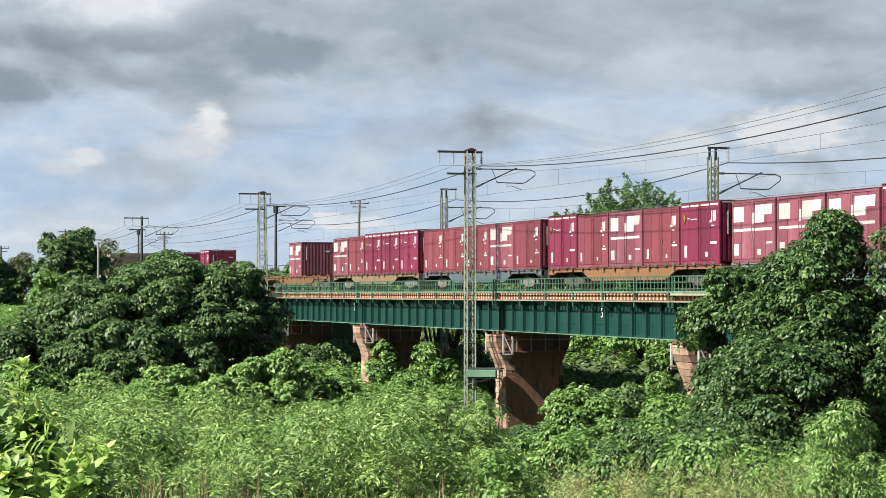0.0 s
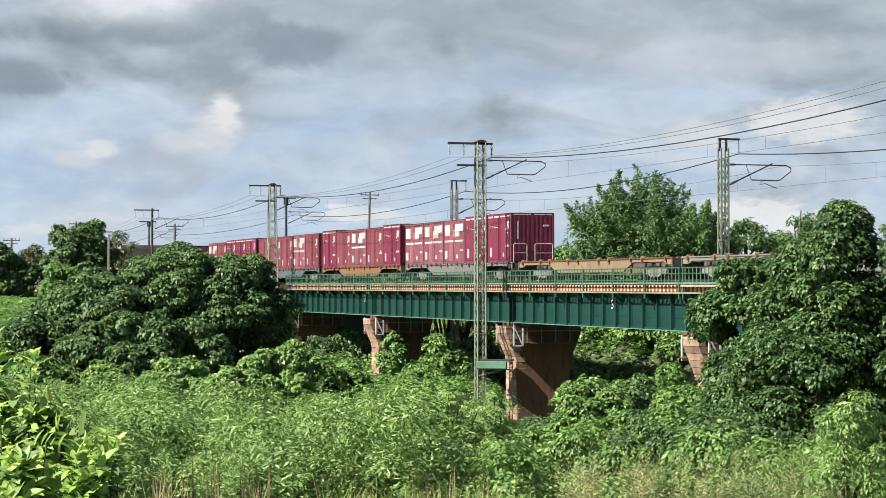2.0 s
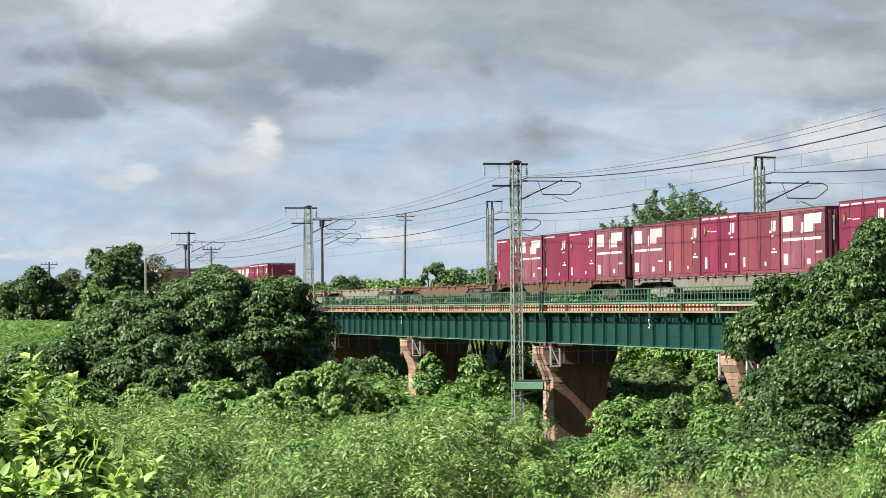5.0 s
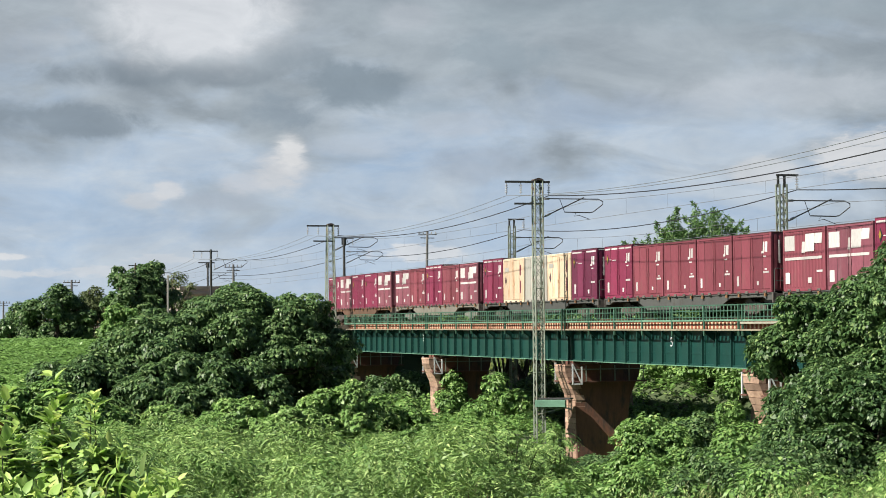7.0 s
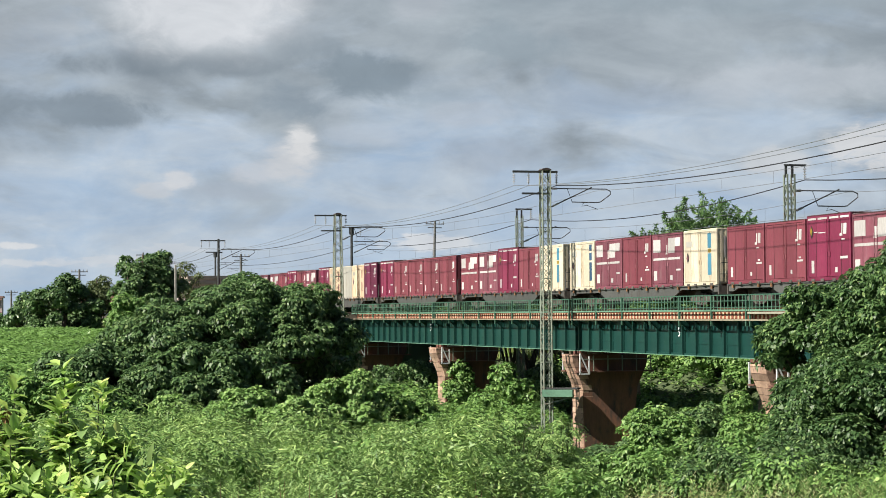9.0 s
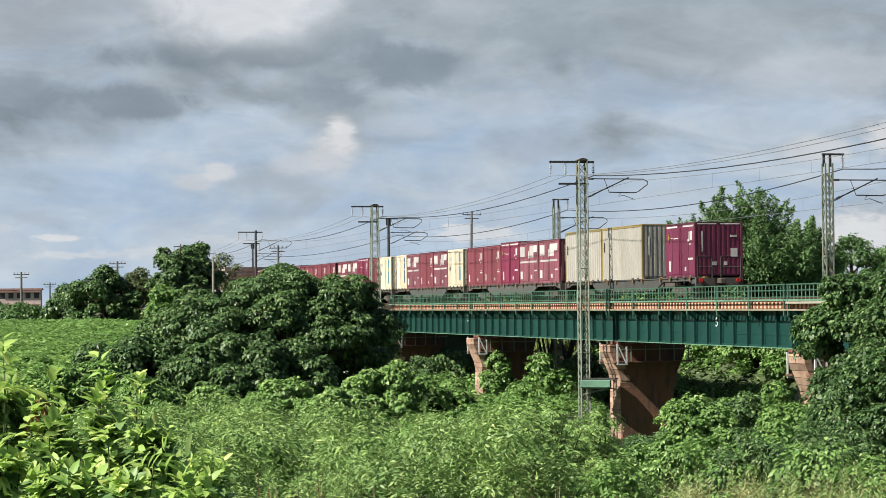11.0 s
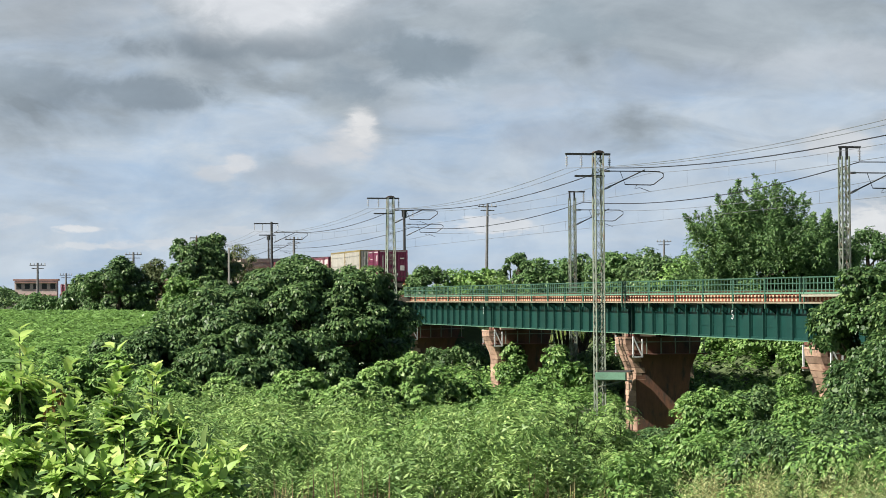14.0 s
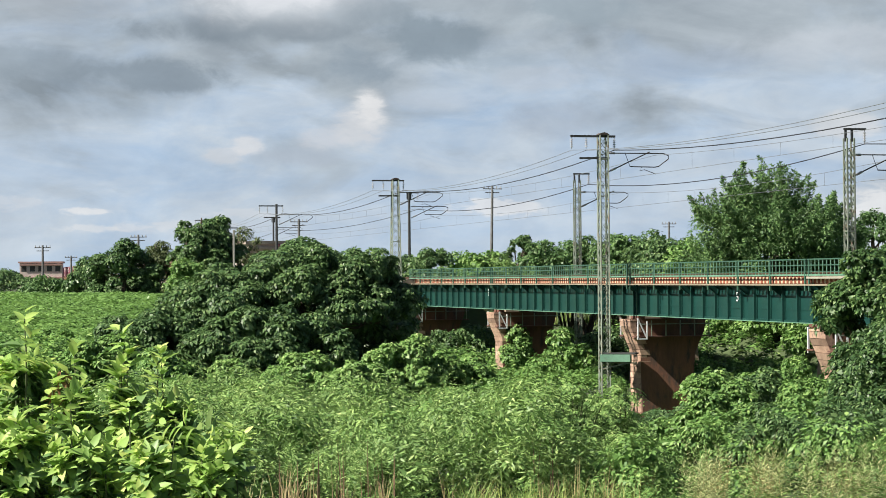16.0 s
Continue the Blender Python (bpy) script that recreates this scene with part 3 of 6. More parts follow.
def build_far_pier(y, base):
    p = thing("bridge_pier", "tapering grey-brown concrete pier of the second bridge", "pier", "piers of the second bridge", pose(FAR_TRACK_X, y, 0))
    bm = bmesh.new()
    rings = []
    for z, hx, hy in ((base - 0.6, 2.1, 0.95), (3.4, 1.75, 0.8), (3.45, 1.95, 0.95), (3.94, 1.95, 0.95)):
        rings.append([bm.verts.new(q) for q in ((-hx, -hy, z), (hx, -hy, z), (hx, hy, z), (-hx, hy, z))])
    for a, b in zip(rings, rings[1:]):
        for k in range(4):
            bm.faces.new((a[k], a[(k + 1) % 4], b[(k + 1) % 4], b[k]))
    bm.faces.new(rings[0][::-1])
    bm.faces.new(rings[-1])
    bmesh.ops.recalc_face_normals(bm, faces=bm.faces)
    part("shaft", bm, OLD_CONCRETE, p)
    return p


OLD_CONCRETE = surface("old_pier_concrete", (0.27, 0.20, 0.15), (0.20, 0.15, 0.115), 0.9, big=0.7, stain=(0.10, 0.08, 0.06), stain_amount=0.5)
for a, b in ((58.5, 91.5), (91.5, 118.5), (118.5, 147.5), (147.5, 160.0)):
    build_far_span(a, b)
for y, base in ((91.5, -1.0), (118.5, -1.6), (147.5, -1.6)):
    build_far_pier(y, base)


# ---- overhead line: lattice masts, brackets, wires ----
def insulator(parent, x, z, dx=0.0, y=0.0):
    bm = bmesh.new()
    tube(bm, [(x, y, z), (x, y, z - 0.62)], 0.018)
    for i in range(4):
        tube(bm, [(x, y, z - 0.10 - 0.12 * i), (x, y, z - 0.15 - 0.12 * i)], [0.05, 0.085], 8)
    return part("insulator", bm, PORCELAIN, parent)


def cantilever(parent, x0, reach, z):
    """Tubular bracket arm: top tube, diagonal strut, rounded end, steady arm."""
    e = x0 + reach
    bm = bmesh.new()
    tube(bm, [(x0, 0, z), (e - 0.25, 0, z), (e, 0, z - 0.12), (e, 0, z - 0.28), (e - 0.55, 0, z - 0.68), (e - 0.75, 0, z - 0.72), (x0 + 1.25, 0, z - 0.70)], 0.028)
    part("arm_tube", bm, DARK_STEEL, parent)
    bm = bmesh.new()
    tube(bm, [(x0, 0, z - 1.0), (x0 + 2.35, 0, z + 0.08)], 0.032)
    tube(bm, [(x0 + 1.25, 0, z - 0.70), (x0 + 0.98, 0, z)], 0.016)
    part("strut", bm, DARK_STEEL, parent)
    bm = bmesh.new()
    tube(bm, [(e - 1.5, 0, z - 0.72), (e - 1.62, 0, z - 0.92), (e - 1.35, 0, z - 0.86), (e - 0.72, 0, z - 1.08)], 0.016)
    part("steady_arm", bm, DARK_STEEL, parent)
    for q in ((x0 + 0.12, 0, z), (x0 + 0.18, 0, z - 0.915)):
        bm = bmesh.new()
        tube(bm, [q, (q[0] + 0.28, 0, q[2] + (0.0 if q[2] == z else 0.13))], 0.06, 8)
        part("arm_insulator", bm, PORCELAIN, parent)


def lattice(parent, w0, w1, z0, z1, pitch=0.55):
    """Four angle legs and zigzag lacing on all faces."""
    def half(z):
        return (w0 + (w1 - w0) * (z - z0) / (z1 - z0)) / 2
    for sx, sy in ((-1, -1), (1, -1), (1, 1), (-1, 1)):
        bm = bmesh.new()
        a, b = half(z0), half(z1)
        bar(bm, (sx * a, sy * a, z0), (sx * b, sy * b, z1), 0.066)
        part("leg", bm, GALV, parent)
    bm = bmesh.new()
    k = 0
    z = z0
    while z + pitch <= z1 + 0.01:
        h0, h1 = half(z), half(z + pitch)
        for (ax, ay), (bx, by) in (((-1, -1), (1, -1)), ((1, -1), (1, 1)), ((1, 1), (-1, 1)), ((-1, 1), (-1, -1))):
            bar(bm, (ax * h0, ay * h0, z), (bx * h1, by * h1, z + pitch), 0.034, 0.02)
            bar(bm, (bx * h0, by * h0, z), (ax * h1, ay * h1, z + pitch), 0.034, 0.02)
            if k % 8 == 0:
                bar(bm, (ax * h0, ay * h0, z), (bx * h0, by * h0, z), 0.06)
        z += pitch
        k += 1
    tagged(part("lacing", bm, GALV, parent), kind="stuff")


CAP_STEEL = surface("dark_cap_steel", (0.075, 0.055, 0.05), (0.05, 0.045, 0.04), 0.8)


def near_mast(x, y, base, top, wide=0.5, tapered=False, kind="lattice"):
    m = thing("overhead_line_mast", "weathered steel lattice mast carrying railway overhead wires", "mast", "masts of the overhead line", pose(x, y, 0))
    if kind == "lattice":
        lattice(m, wide * (2.0 if tapered else 1.0), wide * 0.95, base, top)
        bm = bmesh.new()
        prism(bm, [(-0.30, top), (0.30, top), (0.18, top + 0.09), (0, top + 0.13), (-0.18, top + 0.09)], "y", -0.26, 0.26)
        part("cap", bm, CAP_STEEL, m, "dark rusty domed cap")
    else:
        bm = bmesh.new()
        tube(bm, [(0, 0, base), (0, 0, top + 0.1)], [0.145, 0.115], 12)
        part("pole", bm, DARK_STEEL, m)
    bm = bmesh.new()
    box(bm, -1.78, 0.68, -0.06, 0.06, top - 0.13, top - 0.02)
    part("crossarm", bm, DARK_STEEL, m)
    for dx in (-1.72, -0.92, 0.63):
        insulator(m, dx, top - 0.13)
    bm = bmesh.new()
    box(bm, -1.28, 0.35, -0.05, 0.05, top - 1.27, top - 1.17)
    part("lower_crossarm", bm, DARK_STEEL, m)
    cantilever(m, 0.25, 3.4, top - 0.95)
    return m


def far_mast(x, y, base, top, kind="lattice"):
    m = thing("overhead_line_mast", "slim weathered steel lattice mast beside the far track", "mast", "masts of the overhead line", pose(x, y, 0))
    if kind == "lattice":
        lattice(m, 0.36, 0.36, base, top - 0.45)
    else:
        bm = bmesh.new()
        tube(bm, [(0, 0, base), (0, 0, top)], [0.135, 0.105], 12)
        part("pole", bm, DARK_STEEL, m)
    bm = bmesh.new()
    box(bm, -0.25, 0.85, -0.05, 0.05, top - 0.07, top + 0.02)
    box(bm, -0.22, -0.12, -0.04, 0.04, top - 0.6, top - 0.07)
    box(bm, 0.1, 0.2, -0.04, 0.04, top - 0.6, top - 0.07)
    part("crossarm", bm, DARK_STEEL, m)
    insulator(m, 0.78, top - 0.07)
    cantilever(m, 0.18, 3.3, top - 1.2)
    return m


NEAR_X, FAR_X = 34.9, 41.5
NEAR_Y = (4.0, 53.0, 102.0, 150.1, 202.5, 251.0)
FAR_Y = (46.5, 86.5, 126.5, 173.2, 243.0, 290.0)
for i, y in enumerate(NEAR_Y):
    base = float(height(NEAR_X, y)) - 0.3
    near_mast(NEAR_X, y, base, 13.47, 0.46, tapered=(i == 3), kind="lattice" if y < 160 else "pole")
for y in FAR_Y:
    far_mast(FAR_X, y, float(height(FAR_X, y)) - 0.3, 12.75 if y < 160 else 13.5, kind="lattice" if y < 160 else "pole")

# transformer box and its green deck on the mast in front of the bridge
deck = thing("mast_platform", "pale green steel work platform bolted to the mast", "platform", at=pose(34.9, 102.0, 0, 0, 0, -32))
bm = bmesh.new()
box(bm, -0.12, 1.50, -0.55, -0.27, 1.60, 1.98, 0.02)
part("platform_panel", bm, GREEN_PALE, deck)
bm = bmesh.new()
box(bm, -0.2, 1.7, -0.30, 0.5, 2.0, 2.07)
part("platform_deck", bm, DARK_STEEL, deck)
bm = bmesh.new()
bar(bm, (-0.15, -0.3, 1.2), (1.5, -0.3, 1.6), 0.06)
bar(bm, (-0.15, -0.3, 1.55), (1.75, -0.3, 1.55), 0.06)
part("bracket", bm, GALV, deck)


def wire_run(name, label, pts, sag, r, mat, drop=None):
    """One wire over its supports, sagging between them."""
    bm = bmesh.new()
    line = []
    for (a, b) in zip(pts, pts[1:]):
        for k in range(14):
            s = k / 14
            p = Vector(a).lerp(Vector(b), s)
            p.z -= sag * 4 * s * (1 - s)
            line.append(p)
    line.append(Vector(pts[-1]))
    tube(bm, line, r, 5)
    ob = part(name, bm, mat)
    return tagged(ob, label, "wire", "overhead wires", "")


def both(x, z, ys):
    return [(x, y, z) for y in ys]


N2 = NEAR_Y
F2 = (7.0,) + FAR_Y
wire_run("feeder_wire", "thick dark overhead feeder wire", both(NEAR_X + 0.63, 12.68, N2), 0.80, 0.025, WIRE)
wire_run("feeder_wire", "thick dark overhead feeder wire beside the far track", both(FAR_X + 0.78, 12.05, F2), 0.72, 0.025, WIRE)
for dx in (-1.72, -0.92):
    wire_run("power_wire", "thin grey overhead power wire", both(NEAR_X + dx, 12.66, N2), 0.72, 0.014, THIN_WIRE)
for x, zt, zc, ys in ((TRACK_X, 12.42, 11.45, N2), (44.4, 11.5, 10.55, F2)):
    cat = thing("contact_line", "thin overhead contact wire hung from a messenger wire", "wire", "overhead wires")
    for z, sag, nm in ((zt, 0.45, "messenger_wire"), (zc, 0.0, "contact_wire")):
        bm = bmesh.new()
        line = []
        for a, b in zip(ys, ys[1:]):
            for k in range(10):
                s = k / 10
                line.append((x, a + (b - a) * s, z - sag * 4 * s * (1 - s)))
        tube(bm, line, 0.012, 5)
        part(nm, bm, THIN_WIRE, cat)
    for a, b in zip(ys, ys[1:]):
        for k in range(1, 9):
            s = k / 9
            bm = bmesh.new()
            tube(bm, [(x, a + (b - a) * s, zc), (x, a + (b - a) * s, zt - 0.45 * 4 * s * (1 - s))], 0.006, 4)
            part("dropper", bm, THIN_WIRE, cat)


POLE_GREY = surface("weathered_pole_concrete", (0.15, 0.15, 0.15), (0.10, 0.10, 0.10), 0.85, big=1.2, fine=14, stain=(0.06, 0.06, 0.055), stain_amount=0.4)


def utility_pole(x, y, top, lean=0.0, base=None):
    p = thing("utility_pole", "grey concrete utility pole with crossarms and insulators", "utility pole", "utility poles", pose(x, y, 0, 0, lean, -15))
    base = float(height(x, y)) - 0.2 if base is None else base
    bm = bmesh.new()
    tube(bm, [(0, 0, base), (0, 0, top)], [0.19, 0.12], 10)
    part("pole", bm, POLE_GREY, p)
    for z, w in ((top - 0.35, 1.0), (top - 0.75, 0.75)):
        bm = bmesh.new()
        box(bm, -w, w, -0.05, 0.05, z, z + 0.09)
        part("crossarm", bm, DARK_STEEL, p)
    for dx in (-0.9, -0.45, 0.45, 0.9):
        bm = bmesh.new()
        tube(bm, [(dx, 0, top - 0.26), (dx, 0, top - 0.02)], [0.07, 0.05], 8)
        part("insulator", bm, PORCELAIN, p)
    return p


utility_pole(59.6, 211.8, 15.9, 1.2)

utility_pole(42.2, 230.0, 12.9)
utility_pole(99.0, 262.0, 13.5)
utility_pole(15.3, 259.6, 10.55, 0.0)
utility_pole(23.8, 329.0, 10.1, 0.0)
utility_pole(26.0, 248.6, 11.6, 0.0)


def far_building(x, y, w, d, h, turn, wall, trim, label, storeys=2, bays=5):
    """A flat-roofed block with rows of windows."""
    g = float(height(x, y))
    b = thing("apartment_block" if storeys > 1 else "shed", label, "building", "", pose(x, y, g, 0, 0, turn))
    bm = bmesh.new()
    box(bm, -w / 2, w / 2, -d / 2, d / 2, -0.3, h)
    part("wall", bm, wall, b)
    bm = bmesh.new()
    box(bm, -w / 2 - 0.3, w / 2 + 0.3, -d / 2 - 0.3, d / 2 + 0.3, h, h + 0.35)
    part("roof", bm, trim, b)
    for s in range(storeys):
        for k in range(bays):
            bm = bmesh.new()
            xc = -w / 2 + (k + 0.5) * w / bays
            z = (s + 0.35) * h / storeys
            box(bm, xc - 0.3 * w / bays, xc + 0.3 * w / bays, -d / 2 - 0.03, -d / 2 + 0.05, z, z + 0.42 * h / storeys)
            part("window", bm, DARK_STEEL, b)
        bm = bmesh.new()
        box(bm, -w / 2, w / 2, -d / 2 - 0.5, -d / 2 - 0.004, (s + 1) * h / storeys - 0.5, (s + 1) * h / storeys - 0.25)
        part("balcony", bm, trim, b)
    return b


FAR_WALL = surface("far_wall_plaster", (0.55, 0.46, 0.42), (0.46, 0.39, 0.36), 0.9)
FAR_TRIM = surface("far_red_trim", (0.36, 0.22, 0.20), (0.30, 0.18, 0.16), 0.8)
PALE_ROOF = surface("pale_sheet_roof", (0.42, 0.36, 0.30), (0.34, 0.28, 0.24), 0.7)
far_building(26.6, 455.0, 9.0, 8.0, 5.6, -6, FAR_WALL, FAR_TRIM, "distant pink-beige two-storey apartment block with red trim")
far_building(24.5, 640.0, 7.0, 8.0, 4.2, 0, FAR_WALL, FAR_WALL, "distant pale grey building", 2, 3)
far_building(35.6, 214.0, 6.5, 6.0, 4.0, 14, FAR_WALL, PALE_ROOF, "low pale shed with flat roof beside the railway", 1, 3)
post = thing("marker_post", "white concrete marker post beside the field trees", "post", at=pose(26.9, 178.0, float(height(26.9, 178.0))))
bm = bmesh.new()
box(bm, -0.085, 0.085, -0.085, 0.085, -0.2, 10.4 - float(height(26.9, 178.0)), 0.02)
part("shaft", bm, CONCRETE, post)


# ---- the freight train ----
def paint(name, col, worn, rough=0.45, amount=0.25, rand=0.2):
    return surface(name, col, tuple(c * 0.8 for c in col), rough, big=0.7, fine=18, stain=worn, stain_amount=amount, bump=0.06, rand=rand, stretch=(1, 1, 0.22))


MAGENTA = paint("magenta_container_paint", (0.180, 0.022, 0.058), (0.150, 0.040, 0.062), 0.45, 0.3)
OLD_RED = paint("faded_red_container_paint", (0.185, 0.042, 0.060), (0.160, 0.062, 0.066), 0.55, 0.35)
PINK_RED = paint("pinkish_red_container_paint", (0.205, 0.062, 0.088), (0.235, 0.115, 0.135), 0.55, 0.45, 0.25)
GRIME = paint("grimy_roof_edge_paint", (0.060, 0.026, 0.028), (0.035, 0.028, 0.026), 0.8, 0.4)
PURPLE = paint("purple_container_paint", (0.130, 0.020, 0.054), (0.100, 0.026, 0.048), 0.45, 0.3)
PEACH = paint("rust_stained_cream_paint", (0.60, 0.46, 0.33), (0.42, 0.24, 0.13), 0.55, 0.5)
CREAM = paint("cream_container_paint", (0.61, 0.545, 0.42), (0.40, 0.29, 0.18), 0.5, 0.4)
PALE_GREY = paint("pale_grey_container_paint", (0.345, 0.335, 0.300), (0.23, 0.185, 0.13), 0.5, 0.35)
YELLOW = paint("yellow_edge_paint", (0.270, 0.205, 0.075), (0.165, 0.115, 0.05))
BLUE = paint("blue_stripe_paint", (0.031, 0.088, 0.176), (0.052, 0.103, 0.155))
SKY_BLUE = paint("light_blue_stripe_paint", (0.062, 0.217, 0.321), (0.103, 0.207, 0.258))
WHITE = paint("white_marking_paint", (0.52, 0.50, 0.49), (0.32, 0.26, 0.26), 0.5, 0.35)
MARK = paint("yellow_marking_paint", (0.284, 0.196, 0.026), (0.155, 0.103, 0.015))
BLACK = paint("black_marking_paint", (0.02, 0.02, 0.02), (0.03, 0.03, 0.03))
RED_LAMP = paint("red_lamp", (0.5, 0.02, 0.02), (0.4, 0.02, 0.02))
FRAMES = {
    "orange": paint("rust_orange_wagon_paint", (0.207, 0.103, 0.046), (0.114, 0.052, 0.026), 0.7, 0.45),
    "tan": paint("faded_tan_wagon_paint", (0.217, 0.155, 0.098), (0.103, 0.057, 0.031), 0.7, 0.5),
    "pale": paint("pale_wagon_paint", (0.217, 0.201, 0.170), (0.114, 0.083, 0.057), 0.7, 0.5),
    "grey": paint("grey_wagon_paint", (0.075, 0.078, 0.074), (0.045, 0.036, 0.028), 0.7, 0.45),
    "light": paint("light_grey_wagon_paint", (0.186, 0.196, 0.201), (0.088, 0.067, 0.052), 0.7, 0.35),
    "blue": paint("blue_grey_wagon_paint", (0.098, 0.129, 0.155), (0.052, 0.046, 0.041), 0.7, 0.4),
    "brown": paint("brown_wagon_paint", (0.124, 0.067, 0.041), (0.062, 0.036, 0.026), 0.75, 0.5),
}
UNDER = surface("bogie_grime", (0.115, 0.105, 0.095), (0.065, 0.055, 0.048), 0.8, 0.2)
BLEACHED = surface("bleached_bogie_paint", (0.27, 0.26, 0.245), (0.17, 0.155, 0.14), 0.75, 0.1, stain=(0.11, 0.075, 0.05), stain_amount=0.45)
WHEEL = surface("wheel_steel", (0.16, 0.14, 0.13), None, 0.45, 0.6)

CL, CW = 3.715, 2.45


def container(kind):
    """A twelve-foot rail container; origin at the middle of its base, long side along y, near side at -x."""
    colour = {"T": MAGENTA, "O": OLD_RED, "B": PINK_RED, "C": MAGENTA, "P": PURPLE, "X": PEACH, "J": CREAM, "K": CREAM, "G": PALE_GREY, "R": PALE_GREY, "D": OLD_RED}[kind]
    words = {
        "T": "magenta rail container with white roof-edge stripes on a flat wagon",
        "O": "faded red rail container with side doors on a flat wagon",
        "B": "pinkish red rail container with white panels and white band",
        "C": "magenta corrugated rail container on a flat wagon",
        "D": "faded red corrugated rail container with a white band",
        "P": "purple rail container with white roof-edge stripes on a wagon",
        "X": "cream rail container with black diamond mark, rust stained",
        "J": "cream rail container with blue stripe and black diamond",
        "K": "cream rail container with dark blue stripe and black diamond",
        "G": "pale grey rail container with plain side panels",
        "R": "long pale ribbed container with yellow top edge",
    }[kind]
    length = 6.06 if kind == "R" else CL
    h = {"T": 2.60, "P": 2.60, "R": 2.78}.get(kind, 2.5)
    c = thing("freight_container", words, "container", "containers on the train")
    x0, x1, y0, y1 = -CW / 2, CW / 2, -length / 2, length / 2
    bm = bmesh.new()
    box(bm, x0 + 0.03, x1 - 0.03, y0 + 0.03, y1 - 0.03, 0.06, h - 0.04)
    part("body", bm, colour, c)
    bm = bmesh.new()
    box(bm, x0 + 0.005, x1 - 0.005, y0 + 0.005, y1 - 0.005, h - 0.05, h, 0.015)
    part("roof", bm, YELLOW if kind == "R" else CREAM if kind in "XJKG" else GRIME, c, "" if kind in "RXJKG" else "grimy dark roof sheet")
    for sx in (x0, x1 - 0.10):
        for sy in (y0, y1 - 0.10):
            bm = bmesh.new()
            box(bm, sx, sx + 0.10, sy, sy + 0.10, 0.0, h - 0.02, 0.012)
            part("corner_post", bm, YELLOW if kind == "R" else colour, c)
    for sx in (x0, x1 - 0.09):
        for z0, z1 in ((0.0, 0.13), (h - 0.12, h - 0.045)):
            bm = bmesh.new()
            box(bm, sx + 0.003, sx + 0.09, y0 + 0.1, y1 - 0.1, z0, z1)
            part("side_rail", bm, YELLOW if kind == "R" and z0 > 1 else colour, c)
    # ribbed end walls
    for s in (-1, 1):
        yy = s * (length / 2 - 0.03)
        bm = bmesh.new()
        for k in range(9):
            xc = x0 + 0.24 + k * (CW - 0.48) / 8
            lo, hi = sorted((yy, yy + s * 0.028))
            box(bm, xc - 0.055, xc + 0.055, lo, hi, 0.14, h - 0.13)
        part("end_ribs", bm, colour, c)
    xs = x0 + 0.03
    if kind in "CDR":
        n = 13 if kind != "R" else 17
        deep = 0.024 if kind != "R" else 0.027
        bm = bmesh.new()
        for k in range(n):
            yc = y0 + 0.2 + k * (length - 0.4) / (n - 1)
            prism(bm, [(xs - deep, yc - 0.035), (xs - deep, yc + 0.035), (xs + 0.002, yc + 0.075), (xs + 0.002, yc - 0.075)], "z", 0.14, h - 0.13)
        part("side_ribs", bm, colour, c)
    elif kind == "G":
        for k in range(4):
            bm = bmesh.new()
            box(bm, xs - 0.016, xs, y0 + 0.13 + k * 0.87, y0 + 0.96 + k * 0.87, 0.15, h - 0.14, 0.006)
            part("side_panel", bm, colour, c)
    else:
        # one fixed panel either side and two hinged doors with lock bars
        for a, b, nm in ((y0 + 0.12, y0 + 0.78, "side_panel"), (y0 + 0.82, y0 + 1.84, "side_door"), (y0 + 1.87, y0 + 2.89, "side_door"), (y0 + 2.93, y1 - 0.12, "side_panel")):
            bm = bmesh.new()
            box(bm, xs - 0.018, xs, a, b, 0.15, h - 0.14, 0.006)
            d = part(nm, bm, colour, c)
            if nm == "side_door":
                bm = bmesh.new()
                yb = b - 0.1 if a < y0 + 1 else a + 0.1
                tube(bm, [(xs - 0.035, yb, 0.18), (xs - 0.035, yb, h - 0.2)], 0.016, 6)
                box(bm, xs - 0.05, xs - 0.02, yb - 0.05, yb + 0.05, 0.95, 1.12)
                part("lock_bar", bm, colour, d)
        # dark joints between the panels
        for yy in (y0 + 0.80, y0 + 1.855, y0 + 2.91):
            bm = bmesh.new()
            box(bm, xs - 0.004, xs, yy - 0.03, yy + 0.03, 0.15, h - 0.14)
            part("door_seal", bm, BLACK, c, "dark door seam")
    for yy in (y0 + 0.55, y0 + 1.35, y1 - 1.35, y1 - 0.55):
        bm = bmesh.new()
        box(bm, x0 - 0.035, x0 + 0.02, yy - 0.13, yy + 0.13, -0.05, 0.075, 0.012)
        part("foot_latch", bm, UNDER, c, "grimy dark foot latch")
    xm = xs - 0.026

    def mark(name, ya, yb, za, zb, mat, slant=0.0):
        bm = bmesh.new()
        v = [bm.verts.new((xm - 0.0, yy, zz)) for yy, zz in ((ya, za), (yb, za), (yb - slant, zb), (ya - slant, zb))]
        w = [bm.verts.new((q.co.x + 0.006, q.co.y, q.co.z)) for q in v]
        bm.faces.new(v)
        bm.faces.new(w[::-1])
        for i in range(4):
            bm.faces.new((v[i], w[i], w[(i + 1) % 4], v[(i + 1) % 4]))
        bmesh.ops.recalc_face_normals(bm, faces=bm.faces)
        return part(name, bm, mat, c)

    def lozenge(name, y, z, ry, rz, mat, lift=0.0):
        bm = bmesh.new()
        v = [bm.verts.new((xm - lift, y + a, z + b)) for a, b in ((-ry, 0), (0, -rz), (ry, 0), (0, rz))]
        w = [bm.verts.new((q.co.x + 0.006, q.co.y, q.co.z)) for q in v]
        bm.faces.new(v)
        bm.faces.new(w[::-1])
